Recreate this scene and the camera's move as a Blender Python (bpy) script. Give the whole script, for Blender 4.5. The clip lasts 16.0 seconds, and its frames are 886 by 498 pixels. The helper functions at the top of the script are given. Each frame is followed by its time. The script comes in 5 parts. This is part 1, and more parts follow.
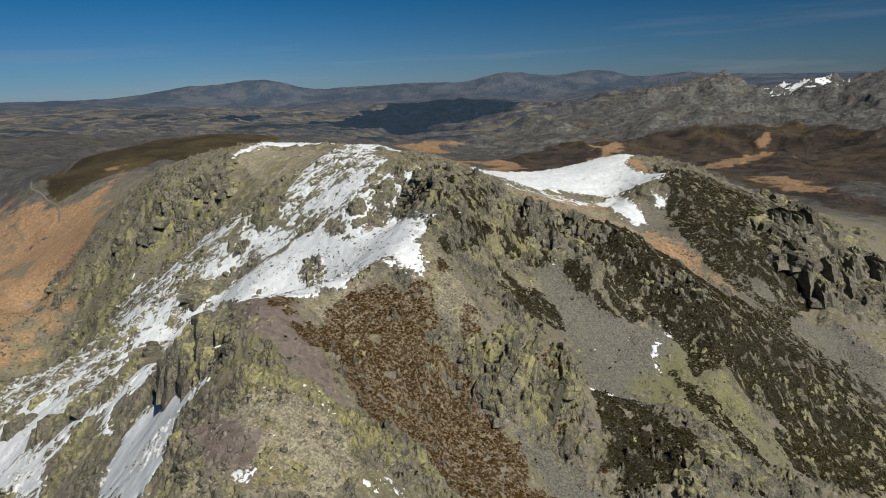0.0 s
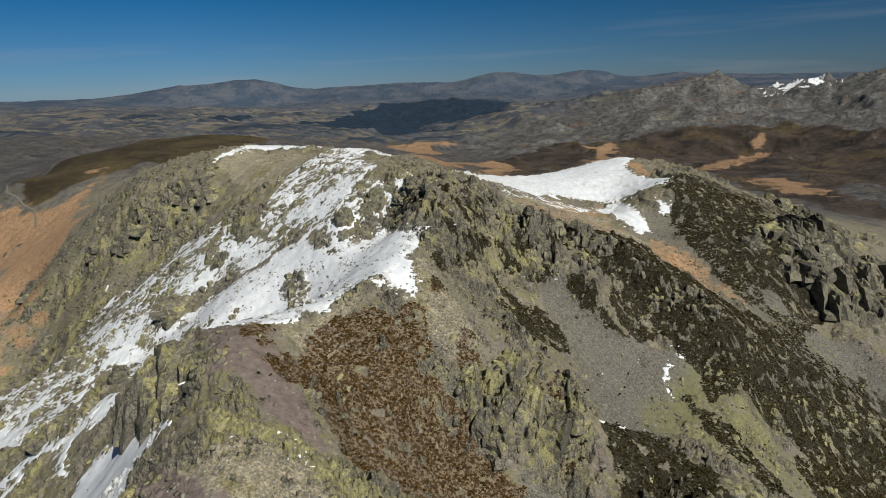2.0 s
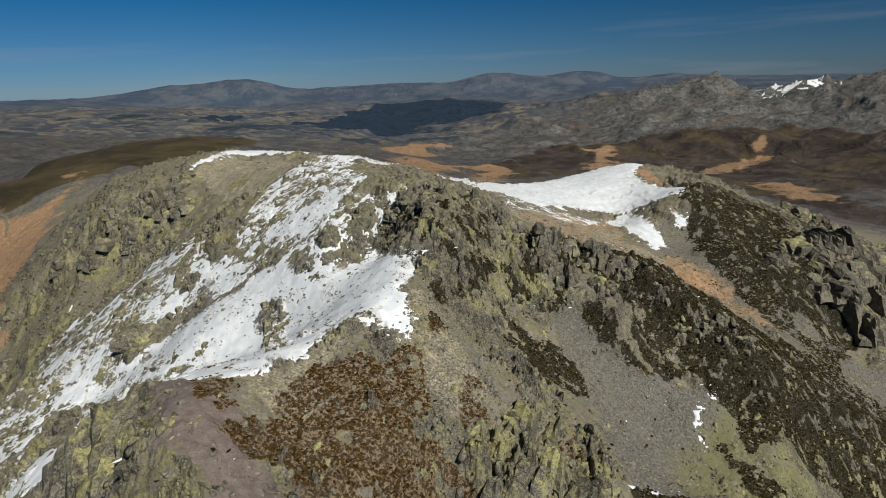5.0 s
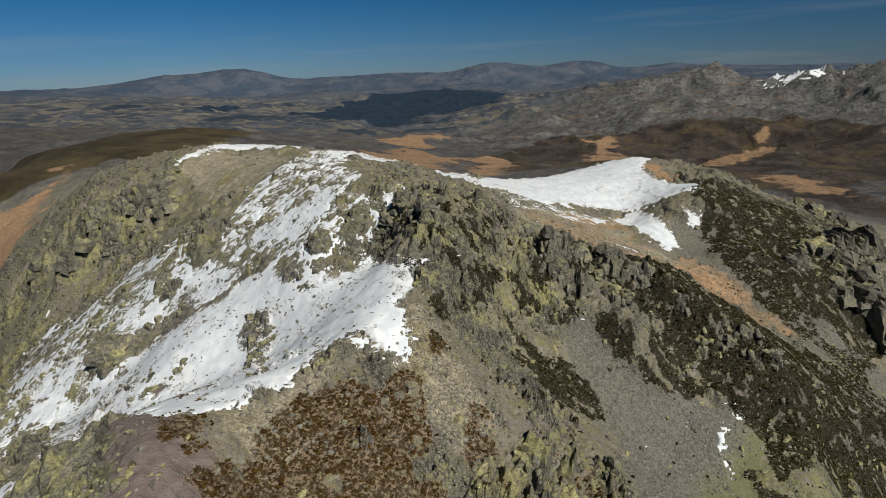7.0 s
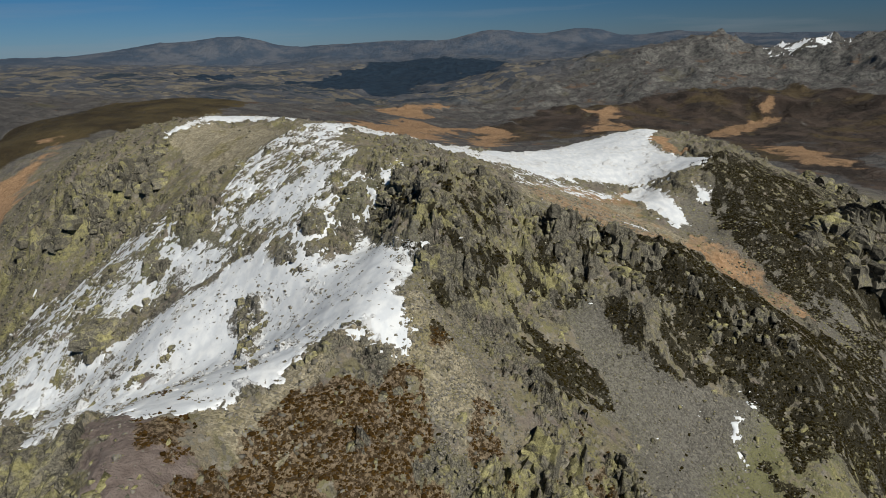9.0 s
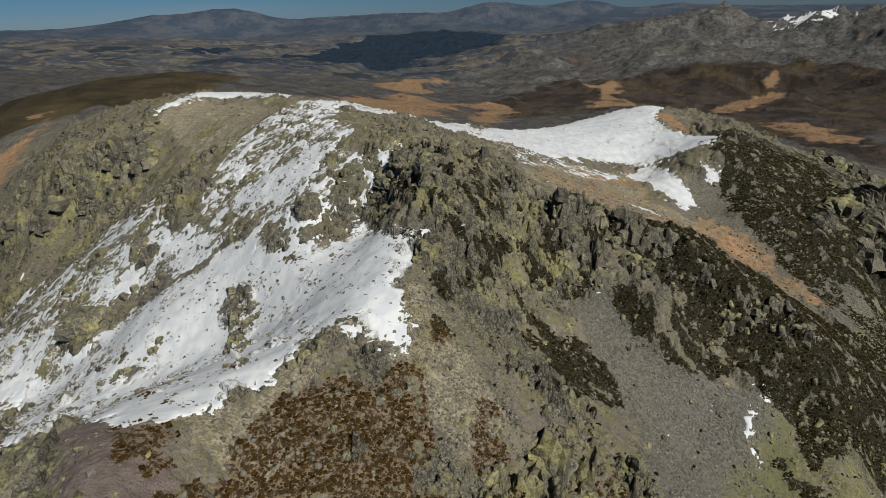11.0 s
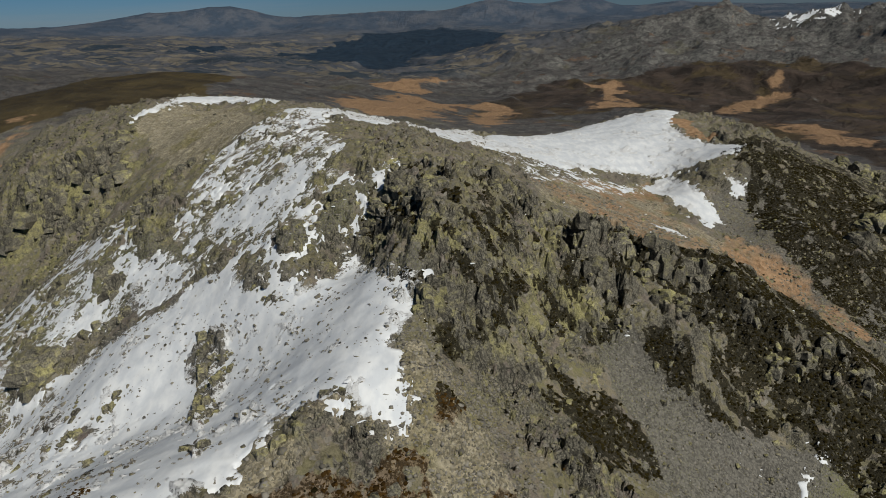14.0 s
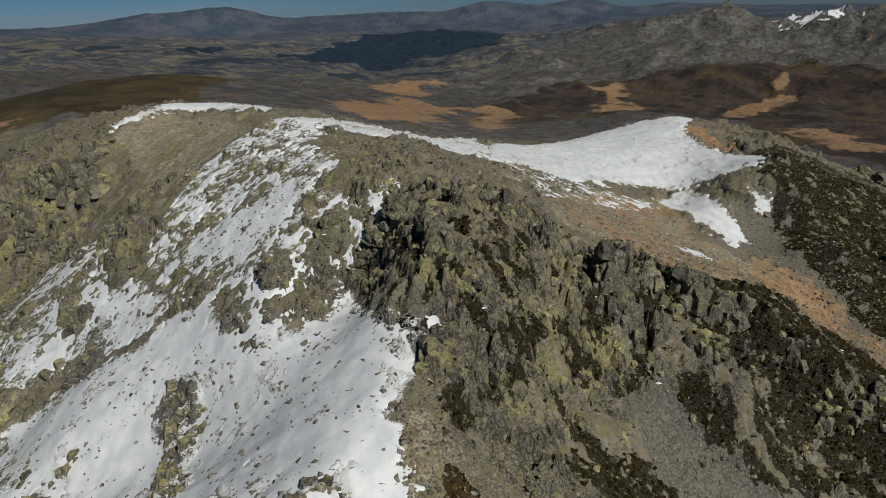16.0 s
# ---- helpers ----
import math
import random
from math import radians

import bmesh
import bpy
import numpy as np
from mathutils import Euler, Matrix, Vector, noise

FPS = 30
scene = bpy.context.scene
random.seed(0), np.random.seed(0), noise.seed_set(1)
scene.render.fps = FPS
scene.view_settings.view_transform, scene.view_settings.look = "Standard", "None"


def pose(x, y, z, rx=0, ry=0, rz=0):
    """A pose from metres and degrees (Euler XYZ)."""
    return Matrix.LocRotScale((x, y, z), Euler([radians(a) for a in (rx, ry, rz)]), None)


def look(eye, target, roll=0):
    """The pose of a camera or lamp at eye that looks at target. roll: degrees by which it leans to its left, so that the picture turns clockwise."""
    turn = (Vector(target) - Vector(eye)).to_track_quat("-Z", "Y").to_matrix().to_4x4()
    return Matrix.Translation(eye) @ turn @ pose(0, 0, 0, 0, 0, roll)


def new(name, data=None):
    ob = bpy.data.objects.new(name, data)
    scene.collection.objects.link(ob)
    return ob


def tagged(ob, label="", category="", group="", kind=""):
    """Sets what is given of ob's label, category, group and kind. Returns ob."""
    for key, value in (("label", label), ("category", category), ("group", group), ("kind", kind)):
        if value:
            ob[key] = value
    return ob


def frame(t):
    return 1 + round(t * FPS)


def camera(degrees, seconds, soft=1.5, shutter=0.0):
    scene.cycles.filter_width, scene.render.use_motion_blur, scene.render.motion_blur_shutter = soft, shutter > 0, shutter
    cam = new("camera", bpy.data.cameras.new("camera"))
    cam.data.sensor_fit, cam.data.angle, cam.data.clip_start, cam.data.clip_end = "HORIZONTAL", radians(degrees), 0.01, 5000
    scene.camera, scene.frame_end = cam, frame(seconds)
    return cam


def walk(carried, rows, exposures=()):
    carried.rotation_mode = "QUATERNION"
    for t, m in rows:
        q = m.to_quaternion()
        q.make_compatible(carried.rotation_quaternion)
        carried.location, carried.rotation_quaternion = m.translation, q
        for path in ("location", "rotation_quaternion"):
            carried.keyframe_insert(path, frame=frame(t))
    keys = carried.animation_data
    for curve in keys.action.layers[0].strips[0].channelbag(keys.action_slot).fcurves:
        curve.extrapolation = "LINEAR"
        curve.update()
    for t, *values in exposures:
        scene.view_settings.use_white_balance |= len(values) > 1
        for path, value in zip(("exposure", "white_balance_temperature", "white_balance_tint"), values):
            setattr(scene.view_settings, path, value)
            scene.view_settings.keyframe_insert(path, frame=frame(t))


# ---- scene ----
# The camera: a drone flying level over a rocky mountain ridge, tipping down half-way.
cam = camera(69.8, 16.0, 0.95)
METRES, EYE, TILT, LEAN, TURN = 160.0, 160.0, -14.5, 2.3, 0.0
ROWS = [
    (0.0, 0.0, 0.0, 0.0, 0.0, 0.0, -0.0),
    (0.5, -0.0012, 0.0352, 0.0098, -0.16, -0.0, 0.04),
    (1.0, -0.0024, 0.0728, 0.0201, -0.36, 0.0, 0.06),
    (1.5, -0.0036, 0.1074, 0.0294, -0.54, -0.0, 0.09),
    (2.0, -0.0048, 0.1457, 0.0396, -0.72, -0.02, 0.12),
    (2.5, -0.0059, 0.1802, 0.0488, -0.84, -0.04, 0.13),
    (3.0, -0.0073, 0.218, 0.0589, -0.94, -0.03, 0.13),
    (3.5, -0.0087, 0.2521, 0.0682, -0.98, -0.02, 0.12),
    (4.0, -0.0099, 0.2898, 0.0789, -1.07, -0.04, 0.11),
    (4.5, -0.0112, 0.3241, 0.0882, -1.14, -0.0, 0.09),
    (5.0, -0.0128, 0.3614, 0.0987, -1.24, 0.01, 0.07),
    (7.5, -0.0182, 0.5152, 0.1408, -1.48, -1.3, 0.12),
    (8.0, -0.0187, 0.5339, 0.1457, -1.51, -1.86, 0.12),
    (8.5, -0.0193, 0.5513, 0.1502, -1.52, -2.63, 0.13),
    (9.0, -0.0199, 0.57, 0.1552, -1.54, -3.51, 0.13),
    (9.5, -0.0205, 0.5868, 0.1595, -1.56, -4.3, 0.13),
    (12.0, -0.0243, 0.6819, 0.1858, -1.7, -5.97, 0.05),
    (12.5, -0.0253, 0.7114, 0.1938, -1.74, -5.94, 0.07),
    (13.0, -0.0266, 0.7483, 0.2044, -1.82, -5.92, 0.08),
    (13.5, -0.028, 0.7834, 0.2135, -1.85, -5.92, 0.09),
    (14.0, -0.0292, 0.8204, 0.2234, -1.86, -5.89, 0.12),
    (14.5, -0.0304, 0.8544, 0.2326, -1.89, -5.85, 0.13),
    (15.0, -0.0318, 0.8922, 0.243, -1.91, -5.84, 0.12),
    (15.5, -0.0336, 0.9264, 0.2526, -1.93, -5.85, 0.09),
    (16.0, -0.0348, 0.9642, 0.2628, -1.94, -5.82, 0.07),
]
walk(cam, [(t, pose(0, 0, EYE, TILT, LEAN, TURN) @ pose(METRES * x, METRES * y, METRES * z, 90 + pitch, roll, yaw)) for t, x, y, z, yaw, pitch, roll in ROWS],
     exposures=[(0.0, 0.28), (5.0, 0.21), (9.0, 0.06), (12.0, -0.12), (16.0, -0.25)])

# ---- light ----
SUN_AZIMUTH, SUN_HEIGHT = 143.0, 45.0   # degrees clockwise from ahead, degrees above the horizon
world = bpy.data.worlds.new("sky")
scene.world = world
world.use_nodes = True
wn, wl = world.node_tree.nodes, world.node_tree.links
sky = wn.new("ShaderNodeTexSky")
sky.sky_type = "NISHITA"
sky.sun_disc = False
sky.sun_elevation = radians(SUN_HEIGHT)
sky.sun_rotation = radians(SUN_AZIMUTH)
sky.altitude, sky.air_density, sky.dust_density, sky.ozone_density = 2000, 1.0, 0.6, 3.0
tint = wn.new("ShaderNodeMix")   # a polarised, dry mountain sky
tint.data_type, tint.blend_type = "RGBA", "MULTIPLY"
tint.inputs[0].default_value = 1.0
depth = wn.new("ShaderNodeMix")   # paler towards the horizon
depth.data_type = "RGBA"
depth.inputs[6].default_value = (0.38, 0.56, 0.84, 1.0)
depth.inputs[7].default_value = (0.040, 0.45, 0.73, 1.0)
side = wn.new("ShaderNodeMapRange")   # deeper blue across the sun's way
for key, v in (("From Min", -0.35), ("From Max", 0.65), ("To Min", 1.18), ("To Max", 0.70)):
    side.inputs[key].default_value = v
deepen = wn.new("ShaderNodeVectorMath")
deepen.operation = "SCALE"
wl.new(depth.outputs[2], deepen.inputs[0])
wl.new(side.outputs[0], deepen.inputs["Scale"])
zenith = wn.new("ShaderNodeMapRange")   # and darker towards the zenith, above the view, added to cut the sky's fill light
for key, v in (("From Min", 0.12), ("From Max", 0.75), ("To Min", 1.0), ("To Max", 0.55)):
    zenith.inputs[key].default_value = v
height_fade = wn.new("ShaderNodeVectorMath")
height_fade.operation = "SCALE"
wl.new(deepen.outputs[0], height_fade.inputs[0])
wl.new(zenith.outputs[0], height_fade.inputs["Scale"])
wl.new(height_fade.outputs[0], tint.inputs[7])
wl.new(sky.outputs["Color"], tint.inputs[6])
rise = wn.new("ShaderNodeSeparateXYZ")
climb = wn.new("ShaderNodeMapRange")
climb.inputs["From Min"].default_value, climb.inputs["From Max"].default_value = 0.0, 0.15
# thin cirrus low over the horizon
way = wn.new("ShaderNodeTexCoord").outputs["Generated"]
flat = wn.new("ShaderNodeVectorMath")
flat.operation = "MULTIPLY"
flat.inputs[1].default_value = (1.0, 1.0, 16.0)
wl.new(way, flat.inputs[0])
wl.new(way, rise.inputs[0])
wl.new(rise.outputs[2], climb.inputs["Value"])
wl.new(rise.outputs[0], side.inputs["Value"])
wl.new(rise.outputs[2], zenith.inputs["Value"])
wl.new(climb.outputs[0], depth.inputs[0])
wisp = wn.new("ShaderNodeTexNoise")
wisp.inputs["Scale"].default_value, wisp.inputs["Detail"].default_value, wisp.inputs["Roughness"].default_value = 2.6, 5.0, 0.55
wl.new(flat.outputs[0], wisp.inputs["Vector"])
thin = wn.new("ShaderNodeMapRange")
for key, v in (("From Min", 0.52), ("From Max", 0.78), ("To Min", 0.0), ("To Max", 0.30)):
    thin.inputs[key].default_value = v
wl.new(wisp.outputs["Fac"], thin.inputs["Value"])
high = wn.new("ShaderNodeSeparateXYZ")
wl.new(way, high.inputs[0])
low = wn.new("ShaderNodeMapRange")
for key, v in (("From Min", 0.02), ("From Max", 0.12), ("To Min", 1.0), ("To Max", 0.0)):
    low.inputs[key].default_value = v
wl.new(high.outputs[2], low.inputs["Value"])
amount = wn.new("ShaderNodeMath")
amount.operation = "MULTIPLY"
wl.new(thin.outputs[0], amount.inputs[0])
wl.new(low.outputs[0], amount.inputs[1])
cirrus = wn.new("ShaderNodeMix")
cirrus.data_type = "RGBA"
cirrus.inputs[7].default_value = (6.5, 6.8, 7.4, 1.0)
wl.new(amount.outputs[0], cirrus.inputs[0])
wl.new(tint.outputs[2], cirrus.inputs[6])
wl.new(cirrus.outputs[2], wn["Background"].inputs["Color"])
wn["Background"].inputs["Strength"].default_value = 0.039

sun = new("sun", bpy.data.lights.new("sun", "SUN"))
sun.data.energy, sun.data.angle, sun.data.color = 5.0, radians(0.53), (1.0, 0.972, 0.885)
_a, _h = radians(SUN_AZIMUTH), radians(SUN_HEIGHT)
SUN_WAY = Vector((math.sin(_a) * math.cos(_h), math.cos(_a) * math.cos(_h), math.sin(_h)))
sun.matrix_world = look(tuple(SUN_WAY * 400 + Vector((0, 300, 100))), (0, 300, 100))

# ---- noise on arrays ----
def hash_bits(i, j, seed):
    h = i.astype(np.int32).view(np.uint32) * np.uint32(374761393) + j.astype(np.int32).view(np.uint32) * np.uint32(668265263) + np.uint32(seed * 2654435 + 1013)
    h = (h ^ (h >> np.uint32(13))) * np.uint32(1274126177)
    h = (h ^ (h >> np.uint32(16))) * np.uint32(2246822519)
    return h ^ (h >> np.uint32(15))


def hash2(i, j, seed):
    """A number from 0 to 1 for each lattice point."""
    return (hash_bits(i, j, seed) & np.uint32(0xFFFFFF)).astype(np.float32) / np.float32(0x1000000)


_turns = np.arange(256) * 2 * np.pi / 256
GRAD_X, GRAD_Y = np.cos(_turns).astype(np.float32), np.sin(_turns).astype(np.float32)


def gradient_noise(x, y, seed=0):
    """Smooth noise of about -1 to 1, one cell a unit."""
    i, j = np.floor(x), np.floor(y)
    fx, fy = (x - i).astype(np.float32), (y - j).astype(np.float32)
    u, v = fx * fx * fx * (fx * (fx * 6 - 15) + 10), fy * fy * fy * (fy * (fy * 6 - 15) + 10)
    total = np.zeros(np.shape(fx), np.float32)
    for di in (0, 1):
        for dj in (0, 1):
            a = hash_bits(i + di, j + dj, seed) & np.uint32(255)
            w = (u if di else 1 - u) * (v if dj else 1 - v)
            total += w * (GRAD_X[a] * (fx - di) + GRAD_Y[a] * (fy - dj))
    return total * 1.5


def fbm(x, y, size, octaves=4, seed=0, gain=0.5):
    total, amp = 0.0, 1.0
    for k in range(octaves):
        total = total + amp * gradient_noise(x / size, y / size, seed + 17 * k)
        size, amp = size / 2.03, amp * gain
    return total


def ridged(x, y, size, octaves=4, seed=0):
    """Sharp crests, 0 to about 1."""
    total, amp, norm, weight = 0.0, 1.0, 0.0, 1.0
    for k in range(octaves):
        n = (1 - np.abs(gradient_noise(x / size, y / size, seed + 31 * k))) ** 2
        total = total + amp * n * weight
        norm += amp
        weight = np.clip(n * 1.4, 0, 1)
        size, amp = size / 2.1, amp * 0.5
    return total / norm


def blocks(x, y, size, seed=0, stretch=1.0, turn=0.0, tilt=0.5):
    """Fractured rock: cells, each with a height and a slope of its own. Returns height (-1 to 1) and closeness to a joint."""
    c, s = math.cos(turn), math.sin(turn)
    p, q = (c * x + s * y) / size, (c * y - s * x) / (size * stretch)
    i0, j0 = np.floor(p), np.floor(q)
    best, second = np.full(p.shape, 9.0), np.full(p.shape, 9.0)
    level = np.zeros(p.shape)
    for di in (-1, 0, 1):
        for dj in (-1, 0, 1):
            i, j = i0 + di, j0 + dj
            dx = p - i - 0.15 - 0.7 * hash2(i, j, seed)
            dy = q - j - 0.15 - 0.7 * hash2(i, j, seed + 1)
            d = dx * dx + dy * dy
            h = 2 * hash2(i, j, seed + 2) - 1 + tilt * 2 * ((hash2(i, j, seed + 3) - 0.5) * dx + (hash2(i, j, seed + 4) - 0.5) * dy)
            near = d < best
            second = np.where(near, best, np.minimum(second, d))
            level = np.where(near, h, level)
            best = np.where(near, d, best)
    return level, np.sqrt(second) - np.sqrt(best)


def smooth(a, b, v):
    t = np.clip((v - a) / (b - a), 0, 1)
    return t * t * (3 - 2 * t)

# ---- spot heights of the landforms, in metres; the far ones fitted to the camera's view ----
LANDFORMS = {}
LANDFORMS["snow_bowl"] = [
    (161, 453, 91), (66, 460, 84), (118, 460, 69), (90, 465, 77), (213, 541, 78), (122, 547, 87),
    (11, 548, 89), (266, 582, 56), (191, 584, 86), (298, 592, 47), (169, 594, 91), (215, 597, 80),
    (60, 620, 62), (150, 690, 55), (220, 690, 45), (60, 740, 30),
]
LANDFORMS["east_face"] = [
    (37, 271, 68), (21, 276, 77), (53, 287, 65), (40, 297, 78), (54, 318, 89), (33, 329, 103),
    (54, 330, 91), (30, 380, 101),
]
LANDFORMS["front_ridge"] = [
    (-31, 146, 72), (-47, 150, 81), (-38, 160, 76), (-19, 164, 61), (-102, 184, 52), (-53, 185, 89),
    (-33, 186, 76), (-78, 187, 77), (-63, 187, 92), (-42, 194, 79), (-98, 199, 60), (-14, 200, 75),
    (-90, 202, 76), (-76, 202, 88), (-53, 204, 90), (-28, 212, 85),
]
LANDFORMS["north_rim"] = [
    (-182, 432, 69), (-174, 443, 90), (-184, 447, 93), (-219, 448, 70), (-247, 454, 47), (-35, 460, 113),
    (-218, 473, 91), (-146, 493, 120), (-302, 495, 35), (-96, 495, 120), (-177, 500, 115), (-130, 503, 114),
    (-28, 504, 103), (-142, 512, 120), (-118, 531, 118), (-10, 539, 93), (-245, 540, 100), (-324, 546, 46),
    (-60, 620, 75), (-150, 640, 88), (0, 650, 55),
]
LANDFORMS["south_slope"] = [
    (-8, 170, 50), (16, 184, 41), (4, 194, 48), (-6, 195, 57), (58, 196, 33), (80, 198, 35),
    (38, 199, 33), (49, 204, 41), (16, 207, 61), (28, 207, 56), (60, 225, 42), (-13, 226, 84),
    (28, 231, 65), (-27, 234, 93), (10, 234, 76), (-34, 239, 90), (68, 239, 37), (2, 241, 89),
    (17, 244, 77), (48, 244, 52), (8, 246, 75), (-6, 253, 97), (109, 254, 32), (90, 255, 30),
    (27, 261, 70), (43, 262, 58),
]
LANDFORMS["east_spur"] = [
    (135, 236, 3), (135, 259, 10), (121, 263, 33), (95, 269, 39), (134, 269, 20), (195, 273, -25),
    (124, 274, 43), (66, 276, 57), (114, 277, 35), (104, 280, 47), (130, 280, 32), (187, 280, -17),
    (73, 281, 56), (84, 282, 49), (121, 285, 52), (138, 288, 39), (78, 292, 61), (87, 292, 55),
    (101, 292, 56), (68, 293, 74), (192, 296, 1), (117, 299, 61), (79, 302, 71), (131, 303, 54),
    (175, 304, 19), (93, 307, 74), (113, 310, 67), (68, 321, 90), (233, 332, -16),
]
LANDFORMS["main_crest"] = [
    (-54, 266, 78), (-65, 274, 73), (9, 281, 103), (-66, 285, 77), (-2, 299, 119), (-41, 301, 100),
    (-24, 303, 95), (-14, 309, 112), (-25, 322, 114), (-48, 336, 113), (-27, 358, 123), (-37, 360, 122),
    (-47, 409, 124), (-67, 420, 125), (-40, 420, 121),
]
LANDFORMS["bowl_spur"] = [
    (237, 343, 3), (212, 353, 11), (247, 361, 14), (222, 365, 13), (201, 372, 34), (149, 376, 46),
    (214, 379, 23), (217, 390, 53), (188, 394, 59), (163, 401, 69), (130, 408, 63), (179, 408, 59),
    (219, 418, 64), (150, 423, 65), (217, 430, 64), (133, 440, 76),
]
LANDFORMS["snow_gully"] = [
    (-76, 237, 79), (-135, 250, 50), (-89, 266, 64), (-98, 286, 67), (-137, 305, 46), (-108, 312, 67),
    (-132, 315, 62), (-117, 317, 60), (-83, 326, 86), (-131, 337, 67), (-110, 344, 83), (-79, 369, 108),
    (-114, 373, 93), (-91, 418, 115),
]
LANDFORMS["west_flank"] = [
    (-154, 220, 27), (-175, 355, 49), (-211, 373, 25), (-243, 377, -3), (-276, 400, -18), (-246, 408, 16),
    (-227, 409, 35),
]
LANDFORMS["unseen"] = [
    (0, -4500, -100), (-2500, -2000, -150), (2500, -2000, -150), (0, -1500, -150), (-50, -300, 0), (-50, -60, 30),
    (-4500, 0, 0), (-2500, 0, -150), (-200, 0, -60), (60, 0, -20), (2500, 0, -150), (4500, 0, 0),
    (-55, 40, 45), (-60, 100, 60), (40, 100, 20), (200, 100, -80), (-150, 120, -10), (-350, 200, -110),
    (300, 200, -75), (-700, 300, -120), (800, 300, -120), (-380, 330, -70), (400, 400, -40), (500, 600, -20),
    (-4500, 3500, 140), (4500, 3500, 120),
]
LANDFORMS["left_moor"] = [
    (-293, 314, 8), (-374, 417, 19), (-366, 488, 2), (-344, 492, -11), (-309, 503, 33), (-443, 617, 1),
    (-525, 790, 55), (-565, 825, 0), (-535, 900, 65), (-530, 1020, 75), (-750, 1065, 50), (-310, 1110, 80),
    (-495, 1150, 80), (-405, 1185, 80), (-620, 1420, 15), (-395, 1445, 20),
]
# from here on mostly set along view rays, at chosen and shortened distances
LANDFORMS["valley"] = [
    (510, 800, -10), (570, 825, 0), (485, 985, -10), (565, 1000, -10), (70, 1100, 15), (750, 1125, -15),
    (305, 1265, 15), (780, 1340, -10), (-105, 1345, 30), (140, 1445, -5), (720, 1475, -45), (185, 1490, -5),
    (700, 1550, -15), (-40, 1600, 10), (595, 1645, -20), (310, 1670, -15), (835, 1725, 15),
]
LANDFORMS["grey_hills"] = [
    (-1500, 1320, 95), (-1025, 1480, 70), (-1315, 1510, 70), (-880, 1570, 65), (-1110, 1785, 70), (-855, 1810, 55),
    (-430, 2160, 30), (-285, 2180, 0), (-855, 2240, 50), (-55, 2300, -15), (65, 2300, -20), (-545, 2335, 40),
    (-735, 2495, 55),
]
LANDFORMS["east_mountain"] = [
    (940, 1170, 15), (990, 1505, 25), (920, 1720, 30), (1660, 1730, 110), (1170, 1745, 70), (665, 1835, 15),
    (1480, 1890, 150), (1160, 1925, 50), (530, 1930, 0), (1340, 1990, 140), (385, 2065, -10), (1350, 2105, 135),
    (1385, 2315, 120), (1090, 2470, 135), (1185, 2480, 110), (1025, 2550, 125), (1325, 2580, 80), (30, 2600, -5),
    (945, 2635, 105), (175, 2695, 35), (1525, 2700, 110), (350, 2780, 50), (830, 2780, 95), (1475, 2785, 90),
    (670, 2820, 75), (530, 2850, 60),
]
LANDFORMS["far_plain"] = [
    (-2545, 2100, 145), (-1870, 2720, 85), (-220, 2890, -30), (2980, 3100, 40), (-1635, 3205, 90), (-2255, 3305, 130),
    (-660, 3335, 10), (-260, 3490, 5), (195, 3495, 30), (355, 3580, 30), (-2290, 3640, 150), (-1240, 3700, 85),
    (-2120, 3740, 150), (1880, 3865, 120), (-665, 4145, 85), (1130, 4150, 110), (415, 4180, 75), (-125, 4200, 80),
]
LANDFORMS["far_range"] = [
    (-2730, 4010, 155), (-2135, 4075, 155), (-1920, 4235, 180), (-1780, 4350, 210), (2090, 4375, 145), (-1610, 4415, 220),
    (1280, 4420, 115), (-1475, 4465, 230), (1065, 4475, 150), (-1330, 4510, 245), (880, 4515, 170), (690, 4550, 180),
    (-1150, 4555, 225), (1630, 4565, 175), (475, 4575, 205), (-410, 4580, 160), (-1040, 4585, 190), (380, 4585, 200),
    (-175, 4595, 170), (145, 4600, 165), (-735, 4640, 165), (1175, 4705, 210),
]
LANDFORMS["far_edge"] = [
    (-3650, 3270, 205), (-3275, 3645, 180), (3220, 3695, 110), (-2810, 4125, 150), (2610, 4250, 135), (-2485, 4315, 145),
    (-2080, 4490, 140), (2150, 4505, 135), (-1415, 4755, 145), (1310, 4815, 160), (-945, 4870, 145), (745, 4905, 140),
    (-610, 4920, 155), (70, 4960, 150),
]
LANDFORMS["dips"] = [
    (-695, 1330, 45), (-655, 1625, 45), (-435, 1850, 35), (1680, 2725, 70), (90, 3000, -10), (1685, 3070, 55),
    (605, 3245, 10), (1465, 3290, 60), (1055, 3340, 65), (-1670, 3965, 110), (1485, 4140, 100), (-1260, 4215, 90),
    (810, 4345, 100), (-850, 4370, 95), (-320, 4390, 95), (440, 4400, 105),
]

# ---- the lie of the land ----
SPOTS = np.array([p for form in LANDFORMS.values() for p in form], float)
ROUND = 9.0 + 0.045 * np.clip(np.hypot(SPOTS[:, 0], SPOTS[:, 1]) - 600, 0, 4000)   # metres over which a crest is rounded, wider in the open country


def _fit_land():
    d2 = ((SPOTS[:, None, :2] - SPOTS[None, :, :2]) ** 2).sum(-1)
    k = np.sqrt(d2 + ROUND[None, :] ** 2)
    soft = np.where(np.hypot(SPOTS[:, 0], SPOTS[:, 1]) < 900, 1.2, 0.2)
    k -= np.diag(soft)
    n = len(SPOTS)
    a = np.zeros((n + 1, n + 1))
    a[:n, :n], a[:n, n], a[n, :n] = k, 1, 1
    return np.linalg.solve(a, np.append(SPOTS[:, 2], 0))


LAND = _fit_land()


